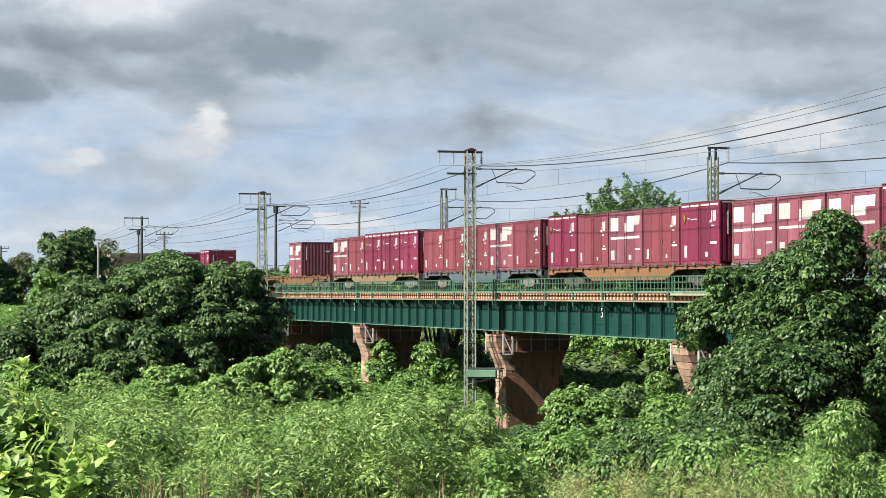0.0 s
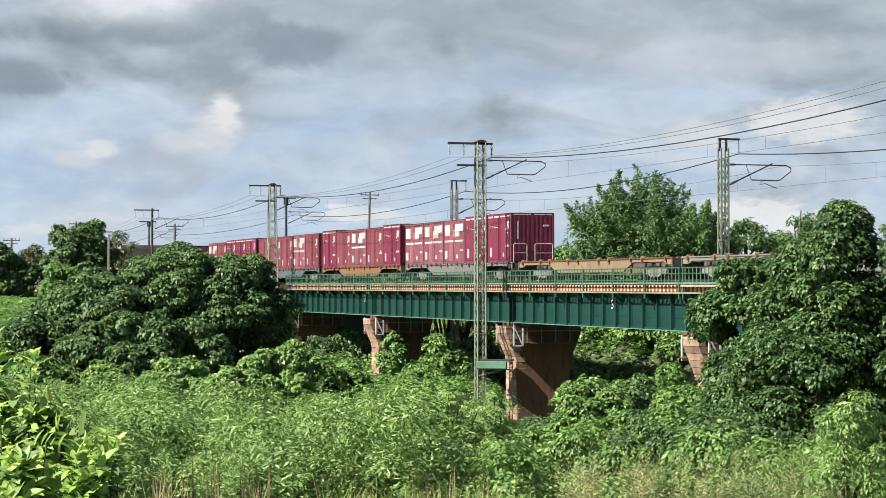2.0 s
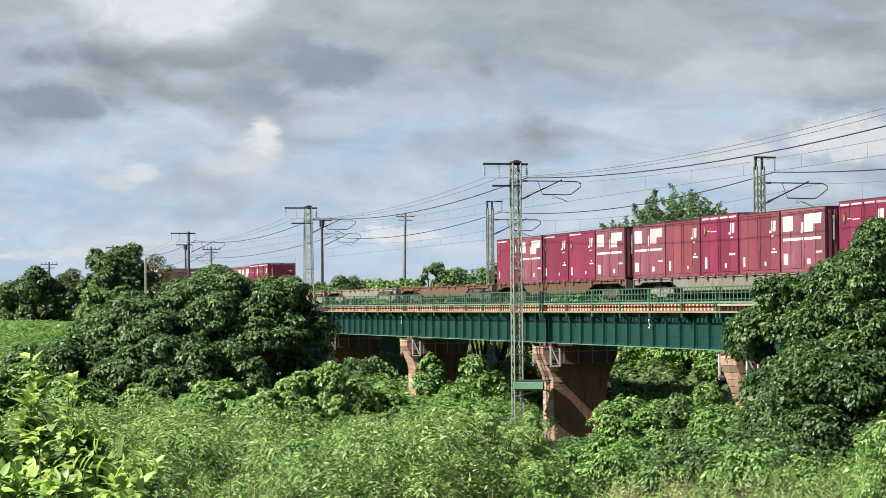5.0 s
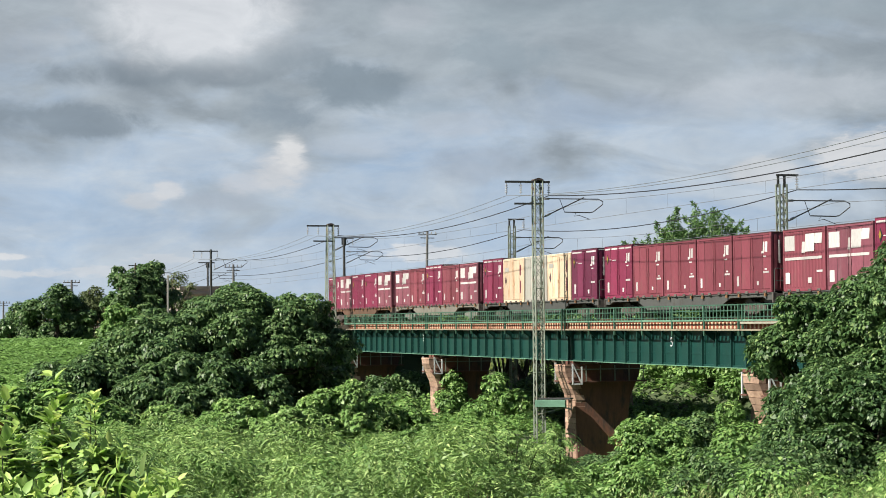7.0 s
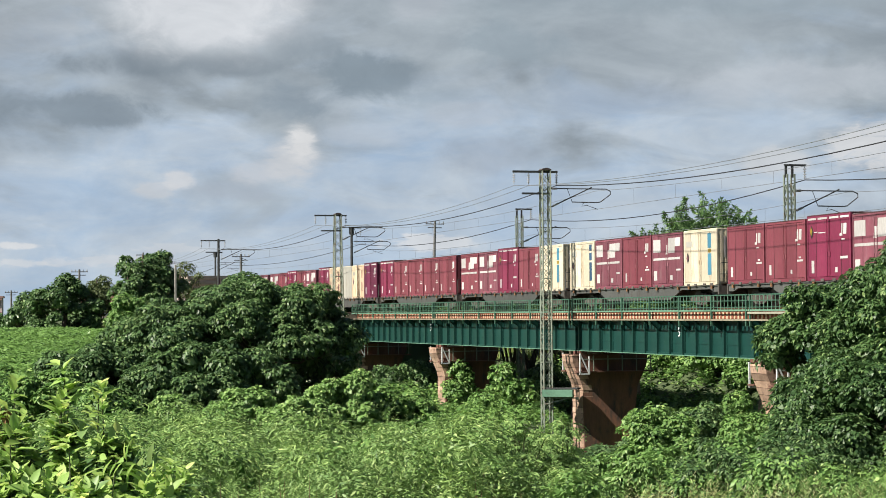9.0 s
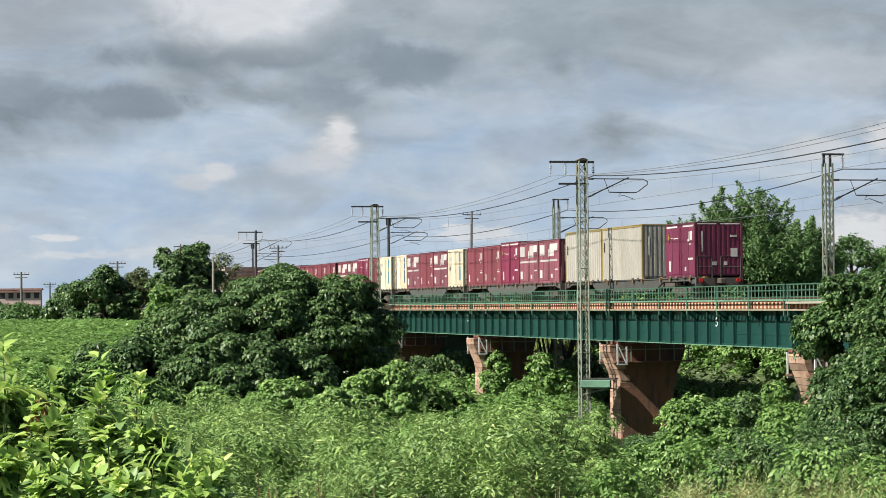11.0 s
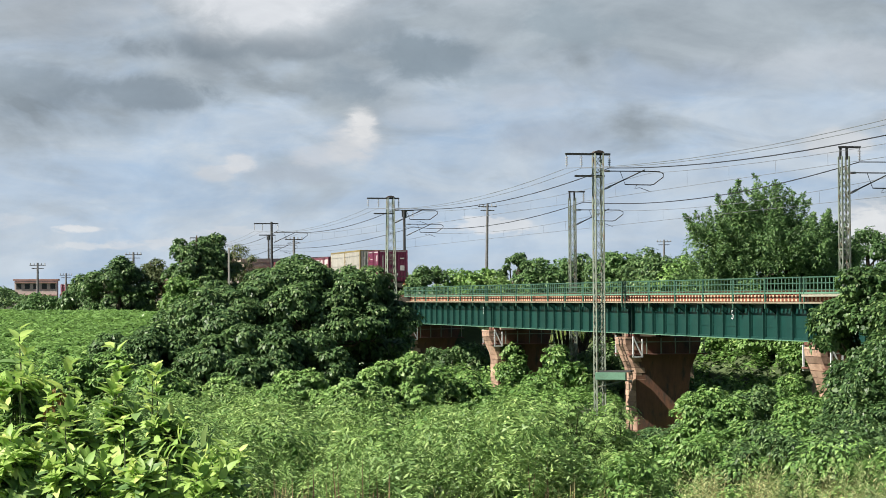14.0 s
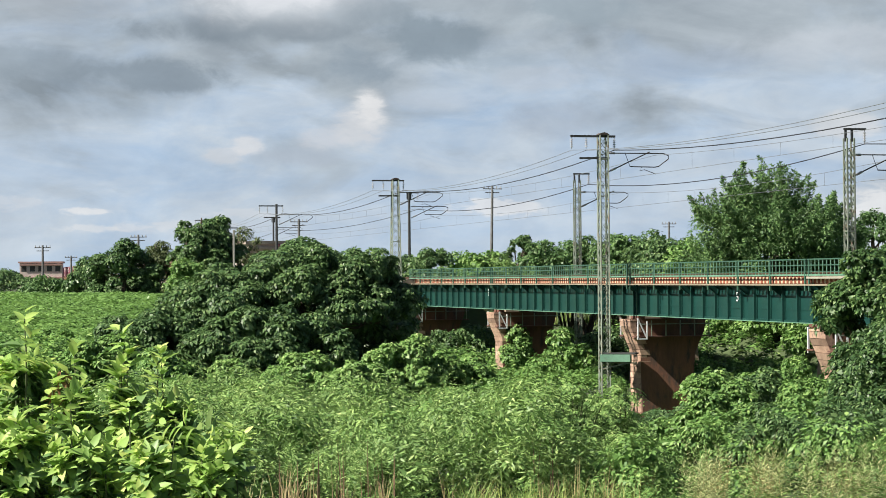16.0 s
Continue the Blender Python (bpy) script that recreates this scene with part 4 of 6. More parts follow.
        for i in range(4):
            bm.faces.new((v[i], w[i], w[(i + 1) % 4], v[(i + 1) % 4]))
        bmesh.ops.recalc_face_normals(bm, faces=bm.faces)
        return part(name, bm, mat, c)

    def emblem(y, z, s):
        """The operator's mark as plain white shapes: a hook beside a solid block, with a bar below."""
        mark("emblem", y + 0.05 * s, y + 0.14 * s, z - 0.08 * s, z + 0.40 * s, WHITE, 0.03)
        mark("emblem", y + 0.14 * s, y + 0.28 * s, z - 0.08 * s, z + 0.02 * s, WHITE, 0.01)
        mark("emblem", y - 0.28 * s, y - 0.03 * s, z - 0.02 * s, z + 0.40 * s, WHITE, 0.03)
        mark("emblem", y - 0.15 * s, y + 0.12 * s, z - 0.24 * s, z - 0.18 * s, WHITE)

    # +y is the far end, seen to the left
    if kind in "TP":
        for a, b in ((0.12, 0.85), (0.98, 1.75), (1.95, 2.75), (2.9, 3.6)) if kind == "T" else ((0.12, 1.5), (2.2, 3.6)):
            mark("top_stripe", y0 + a, y0 + b, h - 0.20, h - 0.06, WHITE)
        emblem(y0 + 0.62, 1.78, 1.0)
        lozenge("hazard_mark", y1 - 0.42, 1.92, 0.17, 0.27, BLACK)
        lozenge("hazard_mark", y1 - 0.38, 1.95, 0.10, 0.19, MARK, 0.004)
        mark("writing_bar", y1 - 0.92, y1 - 0.64, 1.90, 1.93, WHITE)
        mark("writing_bar", y0 + 2.1, y0 + 2.7, 1.86, 1.90, WHITE)
        mark("writing_bar", y0 + 0.25, y0 + 0.85, 0.82, 0.92, WHITE)
        mark("label_plate", y1 - 0.62, y1 - 0.38, 0.3, 0.8, WHITE)
        mark("label_plate", y0 + 1.1, y0 + 1.3, 0.3, 0.5, WHITE)
    elif kind in "OC":
        emblem(y0 + 0.62, 1.70, 1.0)
        mark("writing_bar", y0 + 0.22, y0 + 0.75, 0.80, 0.88, WHITE)
        mark("writing_bar", y0 + 0.4, y0 + 0.6, 0.93, 1.0, WHITE)
        mark("label_plate", y1 - 0.55, y1 - 0.35, 0.3, 0.72, WHITE)
        mark("label_plate", y0 + 1.2, y0 + 1.36, 0.32, 0.48, WHITE)
        if kind == "C":
            mark("top_stripe", y0 + 1.9, y1 - 0.15, h - 0.19, h - 0.06, WHITE)
            lozenge("hazard_mark", y1 - 0.42, 1.75, 0.17, 0.27, BLACK)
            lozenge("hazard_mark", y1 - 0.38, 1.78, 0.10, 0.19, MARK, 0.004)
    elif kind in "BD":
        mark("white_panel", y1 - 1.05, y1 - 0.15, 1.62, 2.22, WHITE)
        mark("white_panel", y0 + 0.95, y0 + 1.75, 1.55, 2.25, WHITE, 0.06)
        mark("white_panel", y0 + 0.3, y0 + 0.93, 1.85, 2.25, WHITE, 0.06)
        mark("white_panel", y0 + 1.75, y0 + 2.05, 1.5, 1.95, WHITE, 0.06)
        mark("white_band", y0 + 0.3, y1 - 0.15, 1.24, 1.35, WHITE)
        mark("writing_bar", y0 + 0.25, y0 + 0.75, 0.72, 0.80, WHITE)
        mark("label_plate", y1 - 0.6, y1 - 0.2, 0.3, 0.75, WHITE)
        mark("label_plate", y0 + 1.2, y0 + 1.5, 0.3, 0.52, WHITE)
    elif kind in "XJK":
        lozenge("diamond_mark", y1 - 0.46, 1.25, 0.16, 0.27, BLACK)
        lozenge("diamond_mark", y1 - 0.46, 1.25, 0.07, 0.12, PINK_RED, 0.004)
        mark("writing_bar", y1 - 1.0, y1 - 0.3, 1.75, 2.0, PALE_GREY)
        if kind == "J":
            for za, zb in ((1.65, 2.3), (0.45, 1.4)):
                mark("blue_stripe", y0 + 0.60, y0 + 1.0, za, zb, SKY_BLUE)
            mark("yellow_stripe", y0 + 0.62, y0 + 0.98, 1.45, 1.6, MARK)
        if kind == "K":
            for za, zb in ((2.0, 2.32), (1.5, 1.9), (0.45, 1.4)):
                mark("blue_stripe", y0 + 0.42, y0 + 0.75, za, zb, BLUE)
        if kind == "X":
            mark("red_stripe", y0 + 0.5, y0 + 0.72, 0.5, 1.2, OLD_RED)
            mark("red_stripe", y0 + 0.5, y0 + 0.72, 1.5, 2.1, OLD_RED)
    elif kind == "R":
        mark("writing_bar", y1 - 0.5, y1 - 0.3, 1.5, 2.0, BLACK)
    # number down the near end wall
    bm = bmesh.new()
    box(bm, x0 + 0.36, x0 + 0.43, y0 - 0.012, y0 + 0.004, 1.2, 2.15)
    part("writing_bar", bm, WHITE, c)
    if kind in "TP":
        for xa, xb in ((x0 + 0.15, -0.1), (0.1, x1 - 0.15)):
            bm = bmesh.new()
            box(bm, xa, xb, y0 - 0.006, y0 + 0.004, h - 0.115, h - 0.06)
            part("top_stripe", bm, WHITE, c)
    if kind == "P":
        for xa, xb, za, zb in ((x1 - 0.62, x1 - 0.28, 0.95, 1.35), (-0.35, -0.1, 0.55, 0.72), (0.25, 0.42, 0.55, 0.72)):
            bm = bmesh.new()
            box(bm, xa, xb, y0 - 0.012, y0 + 0.004, za, zb)
            part("label_plate", bm, WHITE, c)
    bm = bmesh.new()
    box(bm, x1 - 0.62, x1 - 0.3, y0 - 0.012, y0 + 0.004, h - 0.72, h - 0.62)
    part("writing_bar", bm, WHITE, c)
    return c


def wagon(tone, handrail=True):
    """A bogie container flat; origin at rail height under its middle, length along y."""
    w = thing("container_wagon", {"orange": "rust-orange bogie container flat wagon", "tan": "faded tan rusty bogie container flat wagon", "pale": "pale grimy bogie container flat wagon", "grey": "dark grey bogie container flat wagon", "light": "light grey bogie container flat wagon", "blue": "blue-grey bogie container flat wagon", "brown": "rusty brown bogie container flat wagon"}[tone], "railway wagon", "wagons of the train")
    mat = FRAMES[tone]
    gear = BLEACHED if tone in ("tan", "pale", "light", "blue") else UNDER
    hl = 9.75
    for x in (-1.16, 1.06):
        bm = bmesh.new()
        # fish-bellied side sill
        prism(bm, [(-hl, 0.98), (-hl, 0.72), (-9.1, 0.72), (-8.7, 0.84), (-5.4, 0.84), (-4.0, 0.38), (4.0, 0.38), (5.4, 0.84), (8.7, 0.84), (9.1, 0.72), (hl, 0.72), (hl, 0.98)], "x", x, x + 0.10)
        part("side_sill", bm, mat, w)
        bm = bmesh.new()
        box(bm, x - 0.04, x + 0.14, -hl, hl, 0.975, 1.03)
        part("sill_flange", bm, RUST if tone in ("tan", "orange", "brown") else mat, w)
    bm = bmesh.new()
    box(bm, -0.25, 0.25, -hl, hl, 0.62, 0.97)
    part("centre_beam", bm, UNDER, w)
    for s in (-1, 1):
        bm = bmesh.new()
        box(bm, -1.2, 1.2, min(s * (hl - 0.1), s * hl), max(s * (hl - 0.1), s * hl), 0.6, 0.985)
        part("end_sill", bm, UNDER, w)
    for k in range(13):
        y = -hl + 0.2 + k * (2 * hl - 0.4) / 12
        bm = bmesh.new()
        box(bm, -1.06, 1.06, y - 0.09, y + 0.09, 0.80, 0.96)
        part("cross_beam", bm, mat, w)
    # container locks along the sides
    bm = bmesh.new()
    box(bm, -0.11, 0.05, -0.16, 0.16, 0.98, 1.10, 0.02)
    box(bm, -0.16, -0.10, -0.07, 0.07, 0.86, 1.04)
    lock = part("container_lock", bm, FRAMES["orange"], w, "rusty container lock")
    first = True
    for k in range(5):
        for dy in (-1.3, 1.3):
            y = (2 - k) * 3.88 + dy
            m4 = pose(-1.10, y, 0)
            if first:
                lock.matrix_basis = m4
                first = False
            else:
                shared("container_lock", lock.data, w, m4)
            shared("container_lock", lock.data, w, pose(1.10, y, 0, 0, 0, 180))
    # bogies
    for yb in (-7.1, 7.1):
        bg = new("bogie")
        bg.parent = w
        bg.matrix_basis = pose(0, yb, 0)
        for s in (-1, 1):
            bm = bmesh.new()
            x = s * 0.82
            prism(bm, [(-1.25, 0.48), (-1.25, 0.30), (-0.7, 0.28), (-0.4, 0.16), (0.4, 0.16), (0.7, 0.28), (1.25, 0.30), (1.25, 0.48), (0.5, 0.66), (-0.5, 0.66)], "x", x - 0.06, x + 0.06)
            part("bogie_frame", bm, gear, bg)
            for ya in (-0.95, 0.95):
                bm = bmesh.new()
                lo, hi = sorted((s * 0.50, s * 0.63))
                tube(bm, [(lo, ya, 0.43), (hi, ya, 0.43)], 0.43, 20)
                tube(bm, [(s * 0.63, ya, 0.43), (s * 0.88, ya, 0.43)], 0.12, 10)
                part("wheel", bm, WHEEL, bg)
            for yc in (-0.17, 0.17):
                bm = bmesh.new()
                tube(bm, [(s * 0.86, yc, 0.22), (s * 0.86, yc, 0.48)], 0.09, 8)
                part("spring", bm, gear, bg)
        bm = bmesh.new()
        box(bm, -0.9, 0.9, -0.22, 0.22, 0.5, 0.62)
        part("bolster", bm, gear, bg)
    # brake gear below the deck
    bm = bmesh.new()
    tube(bm, [(-0.7, -1.6, 0.55), (-0.7, -0.5, 0.55)], 0.17, 12)
    part("air_tank", bm, UNDER, w)
    bm = bmesh.new()
    box(bm, -0.95, -0.55, 0.6, 1.3, 0.42, 0.75, 0.03)
    part("brake_box", bm, UNDER, w)
    for s in (-1, 1):
        bm = bmesh.new()
        box(bm, -0.13, 0.13, min(s * hl, s * (hl + 0.46)), max(s * hl, s * (hl + 0.46)), 0.70, 0.95, 0.03)
        part("coupler", bm, UNDER, w)
    # end platform handrails
    if handrail:
        for xa, xb in ((-1.1, -0.35), (0.1, 1.1)):
            bm = bmesh.new()
            y = -hl + 0.06
            tube(bm, [(xa, y, 0.98), (xa, y, 1.95), (xa + 0.06, y, 2.0), (xb - 0.06, y, 2.0), (xb, y, 1.95), (xb, y, 0.98)], 0.02)
            tube(bm, [(xa, y, 1.5), (xb, y, 1.5)], 0.016)
            part("handrail", bm, WHITE if tone == "light" else mat, w)
    return w


CONSIST = {
    6: ("grey", "-T--T"), 5: ("grey", "-----"), 4: ("orange", "--B--"), 3: ("tan", "BOTTT"), 2: ("blue", "OOOBO"), 1: ("orange", "TOBOT"), 0: ("light", "BBBTT"),
    -1: ("tan", "-----"), -2: ("pale", "-----"), -3: ("brown", "-----"), -4: ("brown", "CBCCB"), -5: ("pale", "BOTOB"),
    -6: ("grey", "TXGXP"), -7: ("grey", "TOOOO"), -8: ("grey", "DBTOJ"), -9: ("grey", "KBOBJ"), -10: ("grey", "OOTBB"), -11: ("grey", "R"),
}
PITCH = 20.4
LOAD = 3.88
# seconds, way of the train along the track: rear of the load of wagon 0
RUN = [
    (0, 55.08),
    (0.5, 67.32),
    (1, 79.02),
    (1.5, 91.33),
    (2, 101.69),
    (2.5, 113.96),
    (3, 124.98),
    (3.5, 137.52),
    (4, 148.91),
    (4.5, 160.65),
    (6.8, 215.02),
    (7.1, 222.39),
    (7.5, 231.59),
    (8, 242.50),
    (8.5, 254.65),
    (9, 267.05),
    (9.5, 279.45),
    (9.8, 286.10),
    (11.8, 333.92),
    (12, 338.42),
    (12.5, 350.73),
    (13, 362.26),
    (13.5, 374.20),
    (14, 385.96),
    (14.5, 398.74),
    (15, 410.84),
    (16, 435.09),
]


def place_train():
    """Every wagon with its containers: (thing, offset along the track, height, offset across)."""
    moving = []
    made = {}
    wagons = {}
    for k, (tone, load) in CONSIST.items():
        mid = PITCH * k + 2.5 * LOAD
        if tone in wagons:
            w = copy_thing(wagons[tone], Matrix())
        else:
            w = wagons[tone] = wagon(tone, tone in ("light", "grey"))
        moving.append((w, mid, RAIL_Z, 0.0))
        items = [(c, PITCH * k + (4 - i) * LOAD + LOAD / 2) for i, c in enumerate(load) if c != "-"]
        if load == "R":
            a = PITCH * k
            items = [("R", a + 19.3 - 3.05), ("R", a + 19.3 - 9.2), ("P", a + 1.86)]
        for c, s in items:
            if c in made:
                ob = copy_thing(made[c], Matrix())
            else:
                ob = made[c] = container(c)
            moving.append((ob, s, 7.18, 0.0))
    return moving


MOVING = place_train()
# the red tail markers of the last wagon
for dx in (-0.95, 0.95):
    bm = bmesh.new()
    tube(bm, [(0, 0, 0), (0, -0.05, 0)], 0.11, 16)
    tm = tagged(part("tail_marker", bm, RED_LAMP), "round red tail marker on the last wagon", "tail marker", "tail markers")
    MOVING.append((tm, PITCH * -11 + 2.5 * LOAD - 9.76, 7.02, dx))


# ---- plants ----
KUDZU = foliage("kudzu_leaves", (0.082, 0.182, 0.048), (0.229, 0.380, 0.114), (0.352, 0.484, 0.174), 0.26, 0.5)
DARK_LEAF = foliage("dark_tree_leaves", (0.044, 0.098, 0.039), (0.148, 0.250, 0.094), (0.268, 0.364, 0.169), 0.28, 0.42)
WEED = foliage("weed_leaves", (0.106, 0.206, 0.063), (0.304, 0.452, 0.151), (0.427, 0.544, 0.232), 0.26, 0.5)
# pale weeds' own leaves, and a sunlit stand-in for kudzu on some bushes
LIGHT_LEAF = foliage("light_and_sunlit_leaves", (0.114, 0.226, 0.063), (0.288, 0.446, 0.152), (0.418, 0.551, 0.231), 0.26, 0.5)
MATURE = foliage("mature_and_shaded_shrub_leaves", (0.106, 0.205, 0.084), (0.271, 0.411, 0.155), (0.443, 0.561, 0.215), 0.38, 0.45)
DEAD = surface("dead_stems", (0.20, 0.13, 0.075), (0.13, 0.085, 0.05), 0.9)
WITHERED = foliage("withered_leaves", (0.13, 0.07, 0.035), (0.26, 0.15, 0.07), None, 0.2, 0.8)
OLIVE = foliage("olive_tree_leaves", (0.055, 0.085, 0.035), (0.150, 0.185, 0.075), None, 0.25, 0.55)
TREE_LEAF = foliage("tree_leaves", (0.054, 0.123, 0.043), (0.149, 0.262, 0.095), (0.236, 0.354, 0.142), 0.3, 0.5)
# dark leaves copied darker for the tree's shade; pale tips paint highlights
SHADE_LEAF = foliage("shaded_broad_leaves", (0.028, 0.072, 0.025), (0.104, 0.190, 0.064), (0.240, 0.345, 0.140), 0.24, 0.45)
CROP = foliage("field_crop_leaves", (0.121, 0.233, 0.063), (0.206, 0.353, 0.110))
STRAW = foliage("dry_grass_blades", (0.30, 0.24, 0.12), (0.50, 0.42, 0.23), None, 0.25, 0.7)
DRY_WEED = foliage("yellowing_weed_leaves", (0.220, 0.270, 0.120), (0.400, 0.430, 0.216), (0.540, 0.530, 0.300), 0.25, 0.6)
GRASS = foliage("tall_grass_blades", (0.138, 0.235, 0.057), (0.311, 0.385, 0.115), (0.474, 0.428, 0.191), 0.24, 0.6)
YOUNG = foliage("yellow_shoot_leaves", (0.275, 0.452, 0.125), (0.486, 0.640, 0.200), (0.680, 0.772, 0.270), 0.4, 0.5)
BARK = surface("bark", (0.11, 0.085, 0.06), (0.07, 0.055, 0.04), 0.9, big=1.5, fine=12, bump=0.6, stretch=(1, 1, 0.3))
STEM = surface("green_stems", (0.10, 0.13, 0.05), (0.07, 0.09, 0.035), 0.8)


def unit(v):
    return v / np.maximum(np.linalg.norm(v, axis=-1, keepdims=True), 1e-6)


def leaf_arrays(P, A, N, L, W, fold=0.18):
    """Folded four-cornered leaves: base P, axis A, facing N, length L, width W."""
    A = unit(A)
    S = unit(np.cross(A, N))
    N = np.cross(S, A)
    L, W = L[:, None], W[:, None]
    mid = P + A * L * 0.42
    v = np.stack([P, mid + S * W / 2 + N * W * fold, P + A * L - N * L * 0.10, mid - S * W / 2 + N * W * fold], 1)
    n = len(P)
    f = np.arange(4 * n).reshape(n, 4)
    return v.reshape(-1, 3), f


def fine_leaf_arrays(P, A, N, L, W, curl=0.22):
    """Pointed oval leaves with a sunken midrib and a drooping tip."""
    A = unit(A)
    S = unit(np.cross(A, N))
    N = np.cross(S, A)
    L, W = L[:, None], W[:, None]

    def at(u, side, lift):
        return P + A * L * u + S * W * side + N * (W * lift - L * curl * u * u)
    v = np.stack([at(0, 0, 0), at(0.3, 0.46, 0.16), at(0.32, 0, 0), at(0.3, -0.46, 0.16), at(0.66, 0.36, 0.13), at(0.68, 0, 0), at(0.66, -0.36, 0.13), at(1, 0, 0)], 1)
    b = np.arange(len(P))[:, None] * 8
    f = np.vstack([b + np.array(q) for q in ((0, 1, 2), (0, 2, 3), (1, 4, 5), (1, 5, 2), (2, 5, 6), (2, 6, 3), (4, 7, 5), (5, 7, 6))])
    return v.reshape(-1, 3), f


def tuft_centres(C, R, rng, per, frac, low, flat):
    """Small sprays standing on the outside of big lobes: place, way out, half-width."""
    k = np.repeat(np.arange(len(C)), per)
    d = unit(rng.normal(size=(len(k), 3)))
    d[:, 2] = np.where(d[:, 2] < low, -d[:, 2], d[:, 2])
    P = C[k] + d * (R[k] * rng.uniform(0.80, 1.08, len(k)))[:, None] * np.array((1, 1, flat))
    inside = np.zeros(len(k), bool)
    for i, (c, q) in enumerate(zip(C, R)):
        inside |= ((((P - c) / np.array((1, 1, flat))) ** 2).sum(1) < (0.80 * q) ** 2) & (k != i)
    keep = ~inside
    return P[keep], d[keep], (R[k] * frac * rng.uniform(0.55, 1.35, len(k)))[keep]


def crown_leaves(C, R, n, size, rng, slim=0.8, droop=0.6, low=-0.5, flat=0.85, per=48, frac=0.25, shelf=0.85, core=0.16):
    """Leaves in layered sprays over big lobes, with dark gaps between; a thinner coat of leaves lies deeper in."""
    T, D, Q = tuft_centres(C, R, rng, per, frac, low, flat)
    m = int(n * (1 - core))
    k = rng.choice(len(T), m, p=Q ** 2 / (Q ** 2).sum())
    lean = unit(D * 0.75 + np.array((-0.05, 0, 0.65)))[k]
    e = unit(rng.normal(size=(m, 3)) + lean * 0.9)
    r = Q[k] * (1 - 0.35 * rng.random(m) ** 2)
    P = T[k] + e * r[:, None] * np.array((1.15, 1.15, shelf))
    N = unit(lean * 0.6 + e * 0.45 + np.array((0, 0, 0.3)) + rng.normal(0, 0.34, (m, 3)))
    A = e * np.array((1, 1, 0.3)) + D[k] * 0.5 + rng.normal(0, 0.35, (m, 3)) + np.array((0, 0, -droop))
    # the deeper coat
    j = rng.choice(len(C), n - m, p=R ** 2 / (R ** 2).sum())
    d2 = unit(rng.normal(size=(n - m, 3)))
    P = np.vstack([P, C[j] + d2 * (R[j] * rng.uniform(0.45, 0.78, n - m))[:, None] * np.array((1, 1, flat))])
    N = np.vstack([N, unit(d2 + rng.normal(0, 0.3, d2.shape))])
    A = np.vstack([A, rng.normal(size=d2.shape) + np.array((0, 0, -droop))])
    A = A - N * (A * N).sum(1, keepdims=True)
    L = size * rng.uniform(0.6, 1.35, n)
    L[m:] *= 1.7
    return leaf_arrays(P, A, N, L, L * slim * rng.uniform(0.8, 1.2, n))


def plume_leaves(C, R, n, size, rng, slim, rise=0.75):
    """Upright pointed sprays: leaves close round many rising shoots that stand on the lobes."""
    T, D, Q = tuft_centres(C, R, rng, 15, 0.55, -0.3, 0.9)
    way = unit(D * np.array((0.9, 0.9, 0.5)) + np.array((0, 0, rise)) + rng.normal(0, 0.25, D.shape))
    k = rng.choice(len(T), n, p=Q ** 2 / (Q ** 2).sum())
    u = rng.random(n) ** 0.8
    e = unit(rng.normal(size=(n, 3)))
    P = T[k] + way[k] * (u * Q[k] * 2.5)[:, None] + e * (Q[k] * 0.70 * (1.05 - u))[:, None]
    N = unit(e * 0.7 + np.array((0, 0, 0.5)) + rng.normal(0, 0.3, (n, 3)))
    A = way[k] * 0.8 + e * 0.8 + rng.normal(0, 0.3, (n, 3))
    A = A - N * (A * N).sum(1, keepdims=True)
    L = size * rng.uniform(0.6, 1.3, n)
    return leaf_arrays(P, A, N, L, L * slim * rng.uniform(0.8, 1.2, n))


def heap_lobes(rx, ry, z0, z1, count, frac, rng, inner=0.5, rag=1.0):
    """Leaf clusters through an uneven dome standing on z0 with its top at z1."""
    hz = (z1 - z0)
    d = unit(rng.normal(size=(count, 3)))
    d[:, 2] = np.abs(d[:, 2]) * 1.05 - 0.05
    seed = float(rng.uniform(0, 50))
    bump = np.array([0.26 * noise.noise(Vector(q * 1.7 + seed)) + 0.16 * noise.noise(Vector(q * 4.1 + seed + 9)) for q in d])
    shell = inner + (1 - inner) * rng.random(count) ** 0.45
    mean = (rx + ry + hz) / 3
    rr = mean * frac * rng.uniform(0.5, 1.25, count)
    C = d * np.array((rx, ry, hz)) * ((1 + rag * bump) * shell)[:, None] * (1 - frac * 0.6)
    C[:, 2] += z0
    C[:, 2] = np.maximum(C[:, 2], z0)
    return C, rr


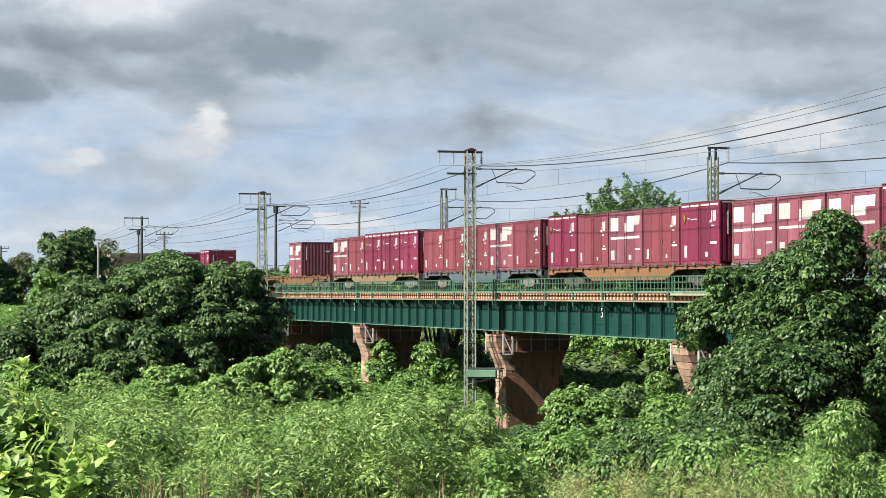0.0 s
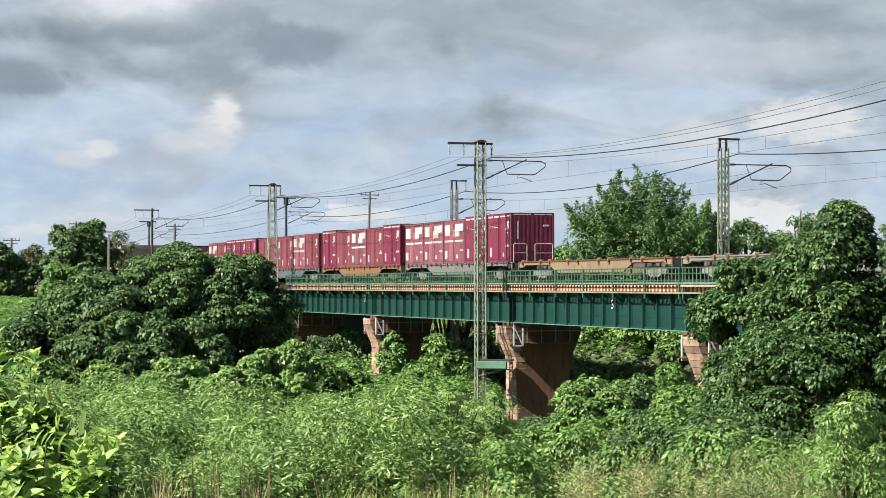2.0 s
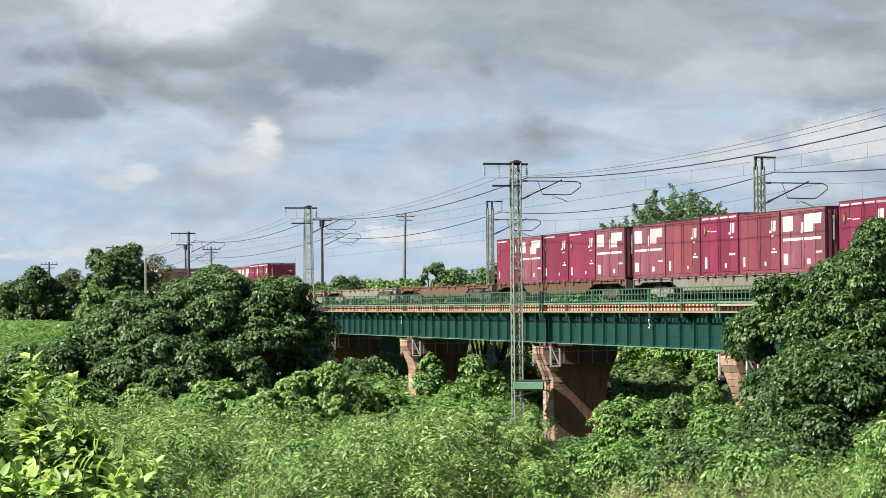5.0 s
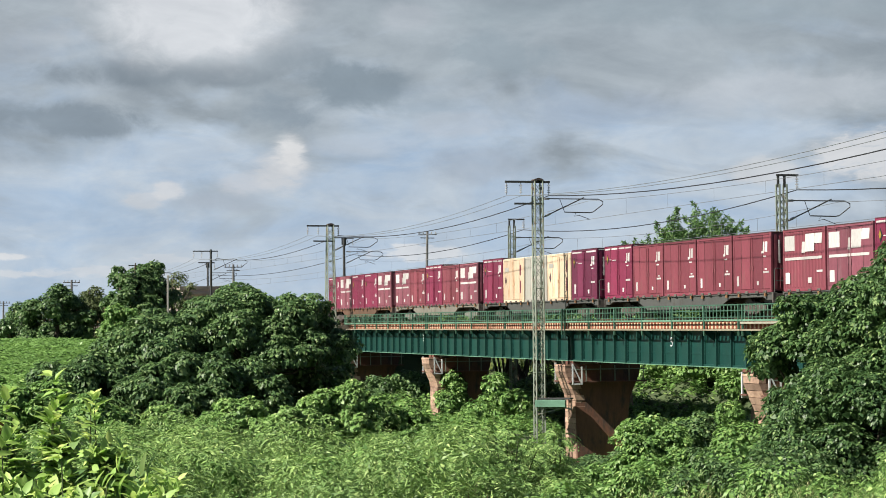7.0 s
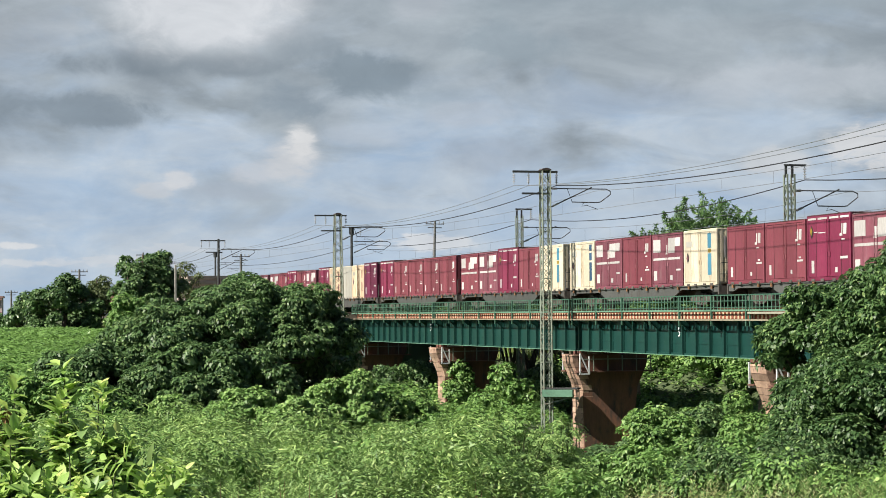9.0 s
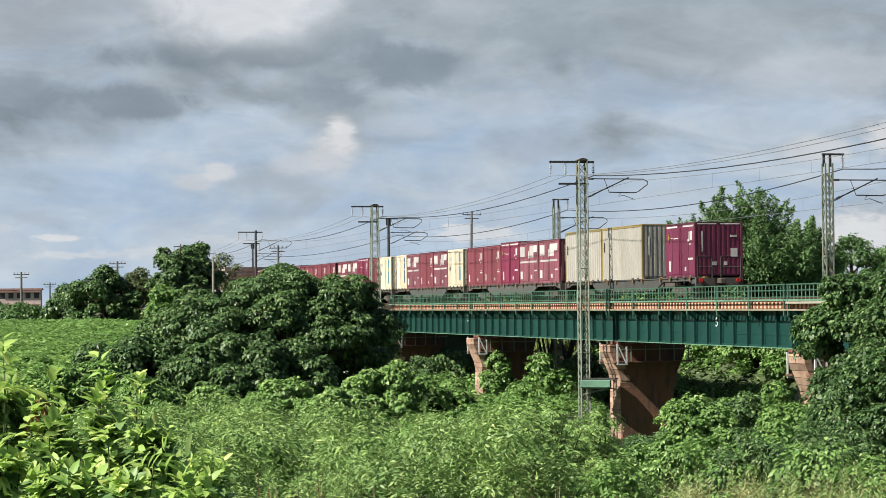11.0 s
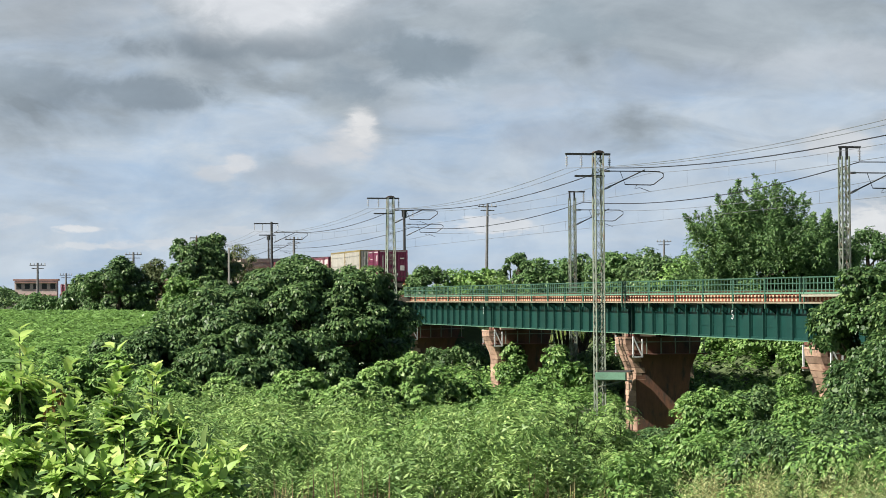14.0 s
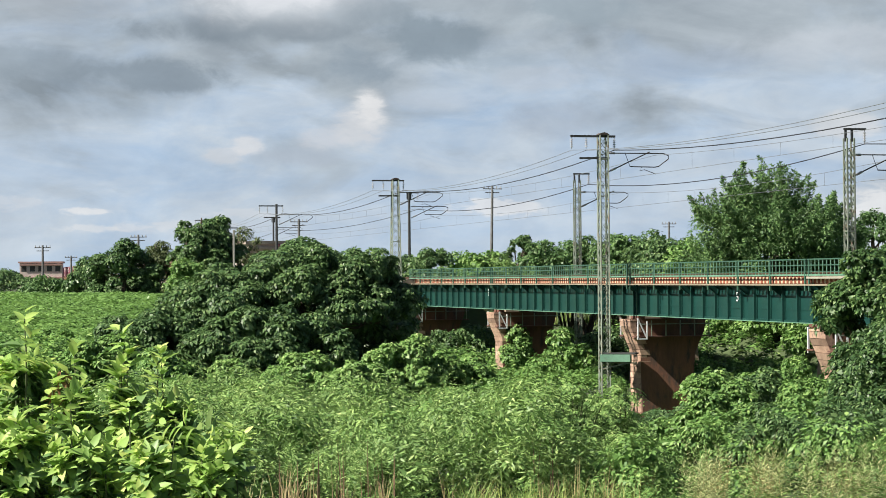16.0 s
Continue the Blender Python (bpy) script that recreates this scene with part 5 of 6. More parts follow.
def shrub(name, label, category, x, y, rx, ry, top, leaves, size, mat, seed, count=16, frac=0.3, base=None, slim=0.8, trunk=False, group="", droop=0.6, z0=None, turn=0.0, form="spray", shelf=0.85, inner=0.5, per=48):
    """A bush or tree: stems or a trunk with limbs, and a crown of leafy sprays on uneven lobes."""
    rng = np.random.default_rng(seed)
    g = float(height(x, y)) if base is None else base
    ob = thing(name, label, category, group, pose(x, y, g, 0, 0, turn))
    h = max(top - g, 1.2)
    cz = h * 0.25 if z0 is None else z0 - g
    C, R = heap_lobes(rx, ry, min(max(cz, 0.0), 0.75 * h), h, count, frac, rng, inner, 0.8)
    if form == "plume":
        v, f = plume_leaves(C, R, leaves * 7 // 10, size, rng, slim)
        v2, f2 = crown_leaves(C, R, leaves * 3 // 10, size, rng, slim, 0.2, -0.45, 0.9, per, 0.3, shelf)
        v, f = np.vstack([v, v2]), np.vstack([f, f2 + len(v)])
    else:
        v, f = crown_leaves(C, R, leaves, size, rng, slim, droop, -0.45, 0.9, per, 0.25, shelf)
    crown = new("crown", mesh_of("crown", v, f, mat))
    crown.parent = ob
    bm = bmesh.new()
    if trunk:
        r0 = 0.035 * h + 0.05
        tube(bm, [(0, 0, -0.3), (0.03 * h, 0.02 * h, h * 0.3), (0.0, 0.0, h * 0.6), (0.02 * h, 0, h * 0.85)], [r0, r0 * 0.75, r0 * 0.45, r0 * 0.15], 8)
        nlimb = 14
    else:
        nlimb = 7
    ids = rng.choice(len(C), min(nlimb, len(C)), replace=False)
    for i in ids:
        e = C[i]
        s = np.array((0, 0, h * rng.uniform(0.2, 0.45) if trunk else 0.0)) + (0 if trunk else rng.normal(0, 0.12 * rx, 3) * (1, 1, 0))
        m = (s + e) / 2 + rng.normal(0, 0.06 * h, 3)
        r0 = 0.012 * h + 0.02
        tube(bm, [tuple(s), tuple(m), tuple(e)], [r0, r0 * 0.7, r0 * 0.25], 5)
    part("trunk" if trunk else "stem", bm, BARK, ob)
    return ob


def weed_patch(name, label, pts, hts, per, size, slim, mat, seed, up=0.35, spread=0.28, low=0.25, lean=0.13):
    """Many upright leafy stems as one mass: leaves set spirally up each stem, shorter and steeper towards the tip."""
    rng = np.random.default_rng(seed)
    n = len(pts)
    z = height(pts[:, 0], pts[:, 1])
    k = np.repeat(np.arange(n), per)
    m = len(k)
    j = np.tile(np.arange(per), n)
    s = low + (1 - low) * ((j + rng.random(m)) / per) ** 0.8
    tilt = rng.normal(0, lean, (n, 2))[k] * (s ** 1.5 * hts[k])[:, None]
    a = j * 2.4 + (rng.random(n) * math.tau)[k] + rng.normal(0, 0.3, m)
    side = np.stack([np.cos(a), np.sin(a)], 1)
    off = side * (spread * rng.random(m) * (1.1 - 0.9 * s))[:, None]
    P = np.column_stack([pts[k] + tilt + off, z[k] + s * hts[k]])
    A = np.column_stack([side + rng.normal(0, 0.2, (m, 2)), up * (0.15 + 1.1 * s ** 3) + rng.normal(0, 0.22, m)])
    N = np.column_stack([rng.normal(0, 0.35, (m, 2)) - 0.35 * side, np.ones(m)])
    L = size * rng.uniform(0.7, 1.3, m) * (1.15 - 0.5 * s ** 3)
    v, f = leaf_arrays(P, A, N, L, L * slim)
    ob = new(name, mesh_of(name, v, f, mat))
    return tagged(ob, label, "plants", kind="stuff")


def blades(name, label, pts, hts, per, mat, seed, width=0.02, bend=0.35, spread=0.18):
    """Tufts of upright bending blades as one mass."""
    rng = np.random.default_rng(seed)
    n = len(pts)
    z = height(pts[:, 0], pts[:, 1])
    k = np.repeat(np.arange(n), per)
    m = len(k)
    a = rng.random(m) * math.tau
    side = np.stack([np.cos(a), np.sin(a), np.zeros(m)], 1)
    P = np.column_stack([pts[k] + rng.normal(0, spread, (m, 2)), z[k]])
    h = hts[k] * rng.uniform(0.55, 1.1, m)
    q = np.array((0, 0, 1.0))
    w = width * rng.uniform(0.7, 1.4, m)
    S = np.cross(side, q) * w[:, None]
    m1 = P + q * (h * 0.55)[:, None] + side * (h * bend * 0.25)[:, None]
    t = P + q * h[:, None] + side * (h * bend)[:, None] * rng.uniform(0.3, 1.3, m)[:, None]
    v = np.stack([P - S, P + S, m1 + S * 0.8, m1 - S * 0.8, t], 1).reshape(-1, 3)
    b = np.arange(m)[:, None] * 5
    f = np.vstack([b + np.array((0, 1, 2)), b + np.array((0, 2, 3)), b + np.array((3, 2, 4))])
    ob = new(name, mesh_of(name, v, f, mat))
    return tagged(ob, label, "plants", kind="stuff")


def wedge(n, az0, az1, d0, d1, seed):
    rng = np.random.default_rng(seed)
    d = np.sqrt(rng.uniform(d0 ** 2, d1 ** 2, n))
    a = np.radians(rng.uniform(az0, az1, n))
    return np.column_stack([np.sin(a) * d, np.cos(a) * d])


def lumps(p, scale, seed):
    return np.array([noise.noise(Vector((q[0] * scale, q[1] * scale, seed))) for q in p])


# the thicket of tall weeds between the bank and the bridge
def hollow(p):
    """Where the land is dipped and plants stay low along the camera's sight line to the pier."""
    return np.exp(-((p[:, 0] - 0.373 * p[:, 1]) / 2.0) ** 2) * ease(p[:, 1], 46, 60)


def thicket(n, az0, az1, d0, d1, lo, hi, seed, patch, cut, gaps=True):
    """Stems of one kind where its patches are, in swelling banks of differing height broken by gaps."""
    rng = np.random.default_rng(seed)
    p = wedge(n, az0, az1, d0, d1, seed + 1)
    swell = 0.5 + 0.85 * lumps(p, 0.15, 5.0) + 0.6 * lumps(p, 0.42, 9.0) + 0.3 * lumps(p, 1.1, 3.0)
    own = lumps(p, 0.11, patch) + 0.5 * lumps(p, 0.45, patch + 4.0)
    gap = lumps(p, 0.62, 21.0) + 0.4 * lumps(p, 1.5, 2.0)
    dist = np.hypot(p[:, 0], p[:, 1])
    edge = d0 + 5.0 + 6.0 * lumps(p * np.array((1, 0.2)), 0.2, 13.0) + 2.0 * lumps(p, 0.6, 17.0)
    keep = (own > cut) & ((gap > -0.16) | (not gaps)) & (dist > edge)
    p, swell = p[keep], swell[keep]
    h = lo + (hi - lo) * np.clip(swell, 0, 1.25)
    h = h * (1 - 0.5 * hollow(p)) * rng.uniform(0.82, 1.08, len(p))
    return p, h


def mass(name, label, fields, per, size, slim, mat, seed, up, spread, low, lean=0.11):
    """One kind of weed over several stretches of the river bed."""
    got = [thicket(*f) for f in fields]
    return weed_patch(name, label, np.vstack([g[0] for g in got]), np.concatenate([g[1] for g in got]), per, size, slim, mat, seed, up, spread, low, lean)


def billow(name, label, fields, size, slim, mat, seed, droop):
    """One kind of weed as leafy billows heaped on the river bed, with shade between them."""
    rng = np.random.default_rng(seed)
    V, F, base = [], [], 0
    for n, az0, az1, d0, d1, lo, hi, leaves, patch, cut in fields:
        p, h = thicket(n, az0, az1, d0, d1, lo, hi, seed, patch, cut, False)
        R = rng.uniform(0.38, 0.85, len(p))
        z = height(p[:, 0], p[:, 1]) + np.maximum(h - R, 0.1)
        C = np.column_stack([p, z])
        low = np.column_stack([p + rng.normal(0, 0.35, p.shape) - np.array((0.1, 0.4)), z - R * rng.uniform(0.9, 1.6, len(p))])
        v, f = crown_leaves(np.vstack([C, low]), np.concatenate([R, R * 0.8]), leaves, size, rng, slim, droop, -0.2, 1.1, 22, 0.34, 1.1, 0.10)
        V.append(v)
        F.append(f + base)
        base += len(v)
    ob = new(name, mesh_of(name, np.vstack(V), np.vstack(F), mat))
    return tagged(ob, label, "plants", kind="stuff")


billow("tall_weeds", "dense light green head-high weeds with narrow leaves", [(520, -1, 20, 48, 75, 1.2, 2.9, 128000, 40.0, -0.30), (130, 20, 34, 45, 58, 0.8, 1.9, 30000, 40.0, -0.1)], 0.20, 0.27, WEED, 2, -0.35)
billow("broad_weeds", "broad-leaved green weeds on the river bed", [(190, -1, 20, 48, 78, 1.2, 2.8, 42000, 60.0, 0.0), (230, 19, 34, 45, 70, 0.9, 2.3, 50000, 60.0, -0.2)], 0.18, 0.55, KUDZU, 12, 0.3)
mass("tall_shoots", "upright leafy shoots standing out of the weeds", [(1500, -1, 19.5, 47, 74, 1.3, 3.1, 32, 40.0, -0.22), (500, 19, 34, 44, 60, 0.9, 2.3, 33, 40.0, -0.1)], 34, 0.19, 0.22, WEED, 22, 0.9, 0.1, 0.45)
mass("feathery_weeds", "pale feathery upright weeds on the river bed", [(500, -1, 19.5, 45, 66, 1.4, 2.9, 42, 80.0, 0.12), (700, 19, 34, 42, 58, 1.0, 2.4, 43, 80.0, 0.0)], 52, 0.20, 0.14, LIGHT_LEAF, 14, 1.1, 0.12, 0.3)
mass("dry_weeds", "yellowing upright weeds at the foot of the bank", [(460, 21.0, 29, 38, 51, 0.9, 2.0, 52, 90.0, -0.2), (300, 3, 21.0, 36, 47, 0.5, 1.1, 54, 90.0, 0.0)], 46, 0.18, 0.15, DRY_WEED, 15, 0.9, 0.16, 0.3)
mass("low_weeds", "low mixed green weeds at the foot of the bank", [(2200, -1, 34, 30, 52, 0.3, 1.1, 72, 30.0, -0.2)], 26, 0.17, 0.35, KUDZU, 75, 0.5, 0.16, 0.15)
# vines that cover the ground as far as the bridge
vp = wedge(1900, -3, 33, 76, 124, 3)
vp = vp[(vp[:, 0] < 35) | (vp[:, 1] < 150)]
# vines kept low along the same sight line from the camera
hol = np.exp(-((vp[:, 0] - 0.372 * vp[:, 1]) / 2.8) ** 2)
vh = (1 - 0.8 * hol) * np.clip(0.9 + 1.2 * lumps(vp, 0.1, 13.0) + 0.5 * lumps(vp, 0.5, 19.0), 0.3, 2.6)
weed_patch("ground_vines", "green creeping vines covering the ground", vp, vh, 38, 0.32, 0.75, KUDZU, 13, 0.0, 0.8, 0.35)
rv = np.random.default_rng(61)
bv = np.vstack([np.column_stack([rv.uniform(29, 48, 420), rv.uniform(122, 160, 420)]), np.column_stack([rv.uniform(43, 62, 700), rv.uniform(92, 150, 700)])])
bv = bv[(np.abs(bv[:, 0] - 38.2) > 3.4) | (bv[:, 1] < 150)]
weed_patch("bank_vines", "green vines and weeds on the river banks under the bridge", bv, np.clip(1.0 + 0.9 * lumps(bv, 0.2, 8.0), 0.4, 1.8), 36, 0.34, 0.75, KUDZU, 62, 0.0, 0.9, 0.3)
# crops and long grass on the field beyond
cp = np.column_stack([np.random.default_rng(31).uniform(-2, 31, 14000), np.random.default_rng(32).uniform(114, 222, 14000)])
weed_patch("field_crops", "low bright green crop field", cp, 0.45 + 0.25 * lumps(cp, 0.2, 5.0), 7, 0.46, 0.5, CROP, 33, 0.2, 0.5, 0.2)
# rough grass on the banks behind the railway
bp = np.column_stack([np.random.default_rng(34).uniform(52, 72, 700), np.random.default_rng(35).uniform(150, 230, 700)])
blades("bank_grass", "light green reeds on the bank behind the railway", bp, 2.0 + 1.2 * lumps(bp, 0.2, 1.0), 24, GRASS, 36, 0.035, 0.35, 0.4)
def fans(places, per, reach, seed):
    """Stalk feet gathered round a few places."""
    rng = np.random.default_rng(seed)
    return np.vstack([np.array(q) + rng.normal(0, reach, (per, 2)) for q in places])


sp = np.vstack([fans([(17.6, 48.6), (19.3, 48.2), (21.0, 49.0), (20.2, 46.6), (22.4, 47.2), (23.6, 46.5), (16.0, 46.8)], 5, 0.22, 5), fans([(8.3, 48.0), (9.6, 48.6), (10.6, 47.4), (12.6, 46.6), (14.2, 46.2)], 3, 0.5, 15)])
blades("dry_grass", "dry straw-coloured grass stalks standing in fans", sp, 1.5 + 0.5 * lumps(sp, 0.7, 14.0), 15, STRAW, 6, 0.011, 0.30, 0.10)
ds = fans([(8.7, 49.6), (9.5, 49.4), (10.3, 50.0), (11.3, 49.0), (15.4, 50.6), (18.0, 51.5)], 4, 0.35, 25)
blades("dead_stems", "bare brown dead weed stems", ds, 1.9 + 0.5 * lumps(ds, 0.9, 3.0), 2, DEAD, 26, 0.022, 0.06, 0.05)
gp = wedge(320, -1, 34, 36, 49, 7)
gp = gp[lumps(gp, 0.25, 31.0) > 0.02]
blades("tall_grass", "yellow-green tall grass tufts", gp, 1.35 + 0.5 * lumps(gp, 0.4, 6.0), 40, GRASS, 8, 0.014, 0.5)


# young trees with long drooping compound leaves
def compound_tree(x, y, top, rx, fronds, seed):
    rng = np.random.default_rng(seed)
    g = float(height(x, y))
    ob = thing("compound_leaf_tree", "young tree with light green drooping compound leaves", "tree", "young trees on the river bed", pose(x, y, g))
    h = top - g
    P, A, N, L = [], [], [], []
    bm = bmesh.new()
    heads = []
    for i in range(max(4, fronds // 14)):
        a, r = rng.random() * math.tau, rx * math.sqrt(rng.random())
        tip = np.array((math.cos(a) * r, math.sin(a) * r, h * (0.97 - 0.42 * (r / rx) ** 2) * rng.uniform(0.72, 1.0)))
        heads.append(tip)
        tube(bm, [(tip[0] * 0.15, tip[1] * 0.15, -0.2), (tip[0] * 0.5, tip[1] * 0.5, tip[2] * 0.55), tuple(tip)], [0.045, 0.03, 0.012], 5)
    for i in range(fronds):
        tip = heads[i % len(heads)]
        a = rng.random() * math.tau
        out = np.array((math.cos(a), math.sin(a), 0.0))
        side = np.array((-out[1], out[0], 0.0))
        reach = rng.uniform(0.45, 0.8)
        start = tip - np.array((0, 0, rng.random() ** 2 * 0.5 * h))
        for u in np.linspace(0.2, 1.0, 8):
            c = start + out * reach * u + np.array((0, 0, reach * (0.42 * u - 0.75 * u * u)))
            for s in (-1, 1):
                P.append(c)
                A.append(side * s + out * 0.45 + np.array((0, 0, -0.45)) + rng.normal(0, 0.1, 3))
                N.append(np.array((0, 0, 1.0)) + out * 0.3 - side * s * 0.2 + rng.normal(0, 0.12, 3))
                L.append(0.20 * (1.05 - 0.45 * u) * rng.uniform(0.85, 1.15))
    L = np.array(L)
    v, f = leaf_arrays(np.array(P), np.array(A), np.array(N), L, L * 0.36)
    crown = new("crown", mesh_of("crown", v, f, WEED))
    crown.parent = ob
    part("trunk", bm, STEM, ob)
    return ob


compound_tree(18.8, 58.0, 3.45, 1.55, 380, 301)
compound_tree(20.5, 58.8, 3.00, 1.05, 210, 302)
compound_tree(17.0, 56.6, 2.45, 1.20, 200, 303)
compound_tree(19.7, 55.4, 2.05, 0.95, 130, 304)


# the bright shrub close to the camera
def near_shrub(x, y, top, rx, count, seed, withered=False):
    """Leaves in whorls round the ends of many twigs; only the topmost whorls are young and yellow, and the darker rest
    carries inner shade.
    """
    rng = np.random.default_rng(seed)
    g = float(height(x, y))
    ob = thing("near_shrub", "leafy green shrub with yellow-green young tips on the near bank", "bush", "", pose(x, y, g))
    h = top - g
    bm = bmesh.new()
    heads = []
    for s in range(int(count * 1.5)):
        a = rng.random() * math.tau
        u = rng.random() ** 0.7
        r = rx * (0.30 + 0.80 * rng.random() ** 0.7) * (1.15 - 0.75 * u ** 2.2)
        tip = np.array((math.cos(a) * r, math.sin(a) * r, h * (0.12 + 0.80 * u)))
        out = np.array((math.cos(a) * 0.8, math.sin(a) * 0.8, 0.25 + 0.8 * u))
        heads.append((tip, out + rng.normal(0, 0.25, 3), u))
    for s in range(5):
        a = rng.random() * math.tau
        r = rx * 0.55 * rng.random()
        heads.append((np.array((math.cos(a) * r, math.sin(a) * r, h * rng.uniform(0.88, 1.03))), np.array((0, 0, 1.0)) + rng.normal(0, 0.3, 3), 1.3))
    P, A, N, L, Q = [], [], [], [], []
    for i, (tip, out, u) in enumerate(heads):
        out = out / np.linalg.norm(out)
        if i % 5 == 0 or u > 1.1:
            foot = np.array((tip[0] * 0.2, tip[1] * 0.2, 0.0))
            mid = (foot + tip) / 2 + rng.normal(0, 0.04, 3)
            tube(bm, [tuple(foot), tuple(mid), tuple(tip - out * 0.06)], [0.009, 0.007, 0.003], 5)
        k = 17 if u > 1.1 else 12
        run = rng.random(k)
        b = np.arange(k) * 2.4 + rng.random() * 6
        e1 = np.cross(out, (0.3, 0.5, 0.8))
        e1 = e1 / np.linalg.norm(e1)
        e2 = np.cross(out, e1)
        ring = np.cos(b)[:, None] * e1 + np.sin(b)[:, None] * e2
        P.append(tip - out * ((1 - run) * (0.24 if u > 1.1 else 0.10))[:, None])
        A.append(ring + out * (0.15 + 0.9 * run ** 2)[:, None] + rng.normal(0, 0.15, (k, 3)))
        N.append(out * 0.8 + np.array((0, 0, 0.5)) - ring * 0.2 + rng.normal(0, 0.2, (k, 3)))
        L.append(0.102 * rng.uniform(0.65, 1.25, k) * (1 - 0.3 * run ** 3))
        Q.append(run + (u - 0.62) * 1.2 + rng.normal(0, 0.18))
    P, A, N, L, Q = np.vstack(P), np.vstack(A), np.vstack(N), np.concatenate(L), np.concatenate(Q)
    # yellow young tips; shade inside the shrub is put into the darker leaves
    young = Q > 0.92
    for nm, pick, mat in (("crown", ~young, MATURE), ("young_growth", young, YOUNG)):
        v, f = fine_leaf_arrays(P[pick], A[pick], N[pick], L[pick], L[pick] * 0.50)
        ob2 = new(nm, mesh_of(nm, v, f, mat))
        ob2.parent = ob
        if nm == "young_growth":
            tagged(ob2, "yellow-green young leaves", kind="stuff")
    part("stem", bm, STEM, ob)
    if withered:
        k = 16
        q = np.linspace(0.0, 1.0, k)
        P = np.stack([0.17 + 0.03 * np.sin(q * 9), -0.25 + 0 * q, h * 0.90 - q * 0.18], 1)
        A = rng.normal(0, 0.6, (k, 3)) + np.array((0, 0, -1.0))
        v, f = fine_leaf_arrays(P, A, rng.normal(size=(k, 3)), np.full(k, 0.075), np.full(k, 0.022), 0.6)
        ob2 = new("withered_leaves", mesh_of("withered_leaves", v, f, WITHERED))
        ob2.parent = ob
        tagged(ob2, "curled brown dead leaves", kind="stuff")
    return ob


near_shrub(0.22, 10.80, 5.87, 0.34, 150, 51)
near_shrub(0.52, 10.49, 5.85, 0.27, 150, 52, True)
near_shrub(0.75, 10.27, 5.65, 0.24, 130, 53)
near_shrub(0.98, 10.15, 5.69, 0.22, 140, 54)
near_shrub(1.21, 10.03, 5.62, 0.2, 120, 55)
near_shrub(1.42, 9.80, 5.42, 0.24, 130, 56)
near_shrub(0.42, 9.39, 5.52, 0.26, 130, 57)
near_shrub(0.73, 9.27, 5.45, 0.26, 130, 58)
near_shrub(1.01, 9.14, 5.41, 0.24, 130, 59)
near_shrub(1.25, 9.01, 5.27, 0.18, 90, 60)

# bushes and trees: place, half-width, half-depth, top, leaves, leaf size
shrub("vine_covered_tree", "large dark green tree smothered in climbing vines", "tree", 20.3, 104.6, 5.2, 4.4, 7.75, 59500, 0.215, DARK_LEAF, 100, 84, 0.19, inner=0.66, slim=0.55, trunk=True, z0=4.3, droop=0.8)
shrub("vine_covered_tree", "dark green tree smothered in climbing vines at the field edge", "tree", 15.4, 103.2, 4.3, 3.6, 6.7, 44200, 0.215, DARK_LEAF, 101, 74, 0.19, inner=0.66, slim=0.55, z0=1.6, droop=0.8)
shrub("vine_covered_bush", "dark green vine-covered bush with broad green leaves", "bush", 16.8, 98.0, 4.9, 2.8, 4.9, 37400, 0.220, DARK_LEAF, 102, 74, 0.19, inner=0.66, slim=0.6, z0=0.3, droop=0.8)
shrub("vine_covered_bush", "dark green vine-covered bush on the field slope", "bush", 11.2, 99.8, 3.6, 2.6, 4.5, 25900, 0.220, DARK_LEAF, 167, 54, 0.2, inner=0.66, slim=0.6, z0=0.6, droop=0.8)
# an added bush whose dark leaves stand for shade below the canopy
shrub("vine_covered_bush", "dark green bush added as the shaded hollow under the tree", "bush", 21.6, 106.6, 4.6, 2.2, 5.4, 11500, 0.278, DARK_LEAF, 168, 24, 0.26, slim=0.6, z0=0.0)
# bushes with LIGHT_LEAF here are kudzu with sunlight put into the colour
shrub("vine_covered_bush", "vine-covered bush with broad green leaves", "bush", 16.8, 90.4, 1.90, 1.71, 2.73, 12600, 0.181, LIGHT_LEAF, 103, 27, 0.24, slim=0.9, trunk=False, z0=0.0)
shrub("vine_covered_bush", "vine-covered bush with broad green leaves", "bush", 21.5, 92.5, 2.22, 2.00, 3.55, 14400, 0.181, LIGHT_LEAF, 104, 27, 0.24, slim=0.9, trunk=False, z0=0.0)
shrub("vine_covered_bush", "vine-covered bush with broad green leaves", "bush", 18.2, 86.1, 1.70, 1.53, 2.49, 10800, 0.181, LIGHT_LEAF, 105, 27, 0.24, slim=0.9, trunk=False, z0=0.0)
shrub("vine_covered_bush", "vine-covered bush with broad green leaves", "bush", 24.8, 94.8, 2.29, 2.06, 2.53, 12600, 0.181, KUDZU, 106, 27, 0.24, slim=0.9, trunk=False, z0=-0.5)
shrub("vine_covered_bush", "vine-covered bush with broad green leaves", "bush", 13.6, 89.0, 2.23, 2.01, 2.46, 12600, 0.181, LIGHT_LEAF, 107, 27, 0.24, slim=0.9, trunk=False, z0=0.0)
shrub("vine_covered_bush", "vine-covered bush with broad green leaves", "bush", 10.4, 91.4, 2.41, 2.17, 2.88, 14400, 0.181, KUDZU, 108, 27, 0.24, slim=0.9, trunk=False, z0=0.0)
shrub("vine_covered_bush", "vine-covered bush with broad green leaves", "bush", 8.6, 95.6, 2.91, 2.62, 3.55, 14400, 0.181, KUDZU, 109, 27, 0.24, slim=0.9, trunk=False, z0=0.0)
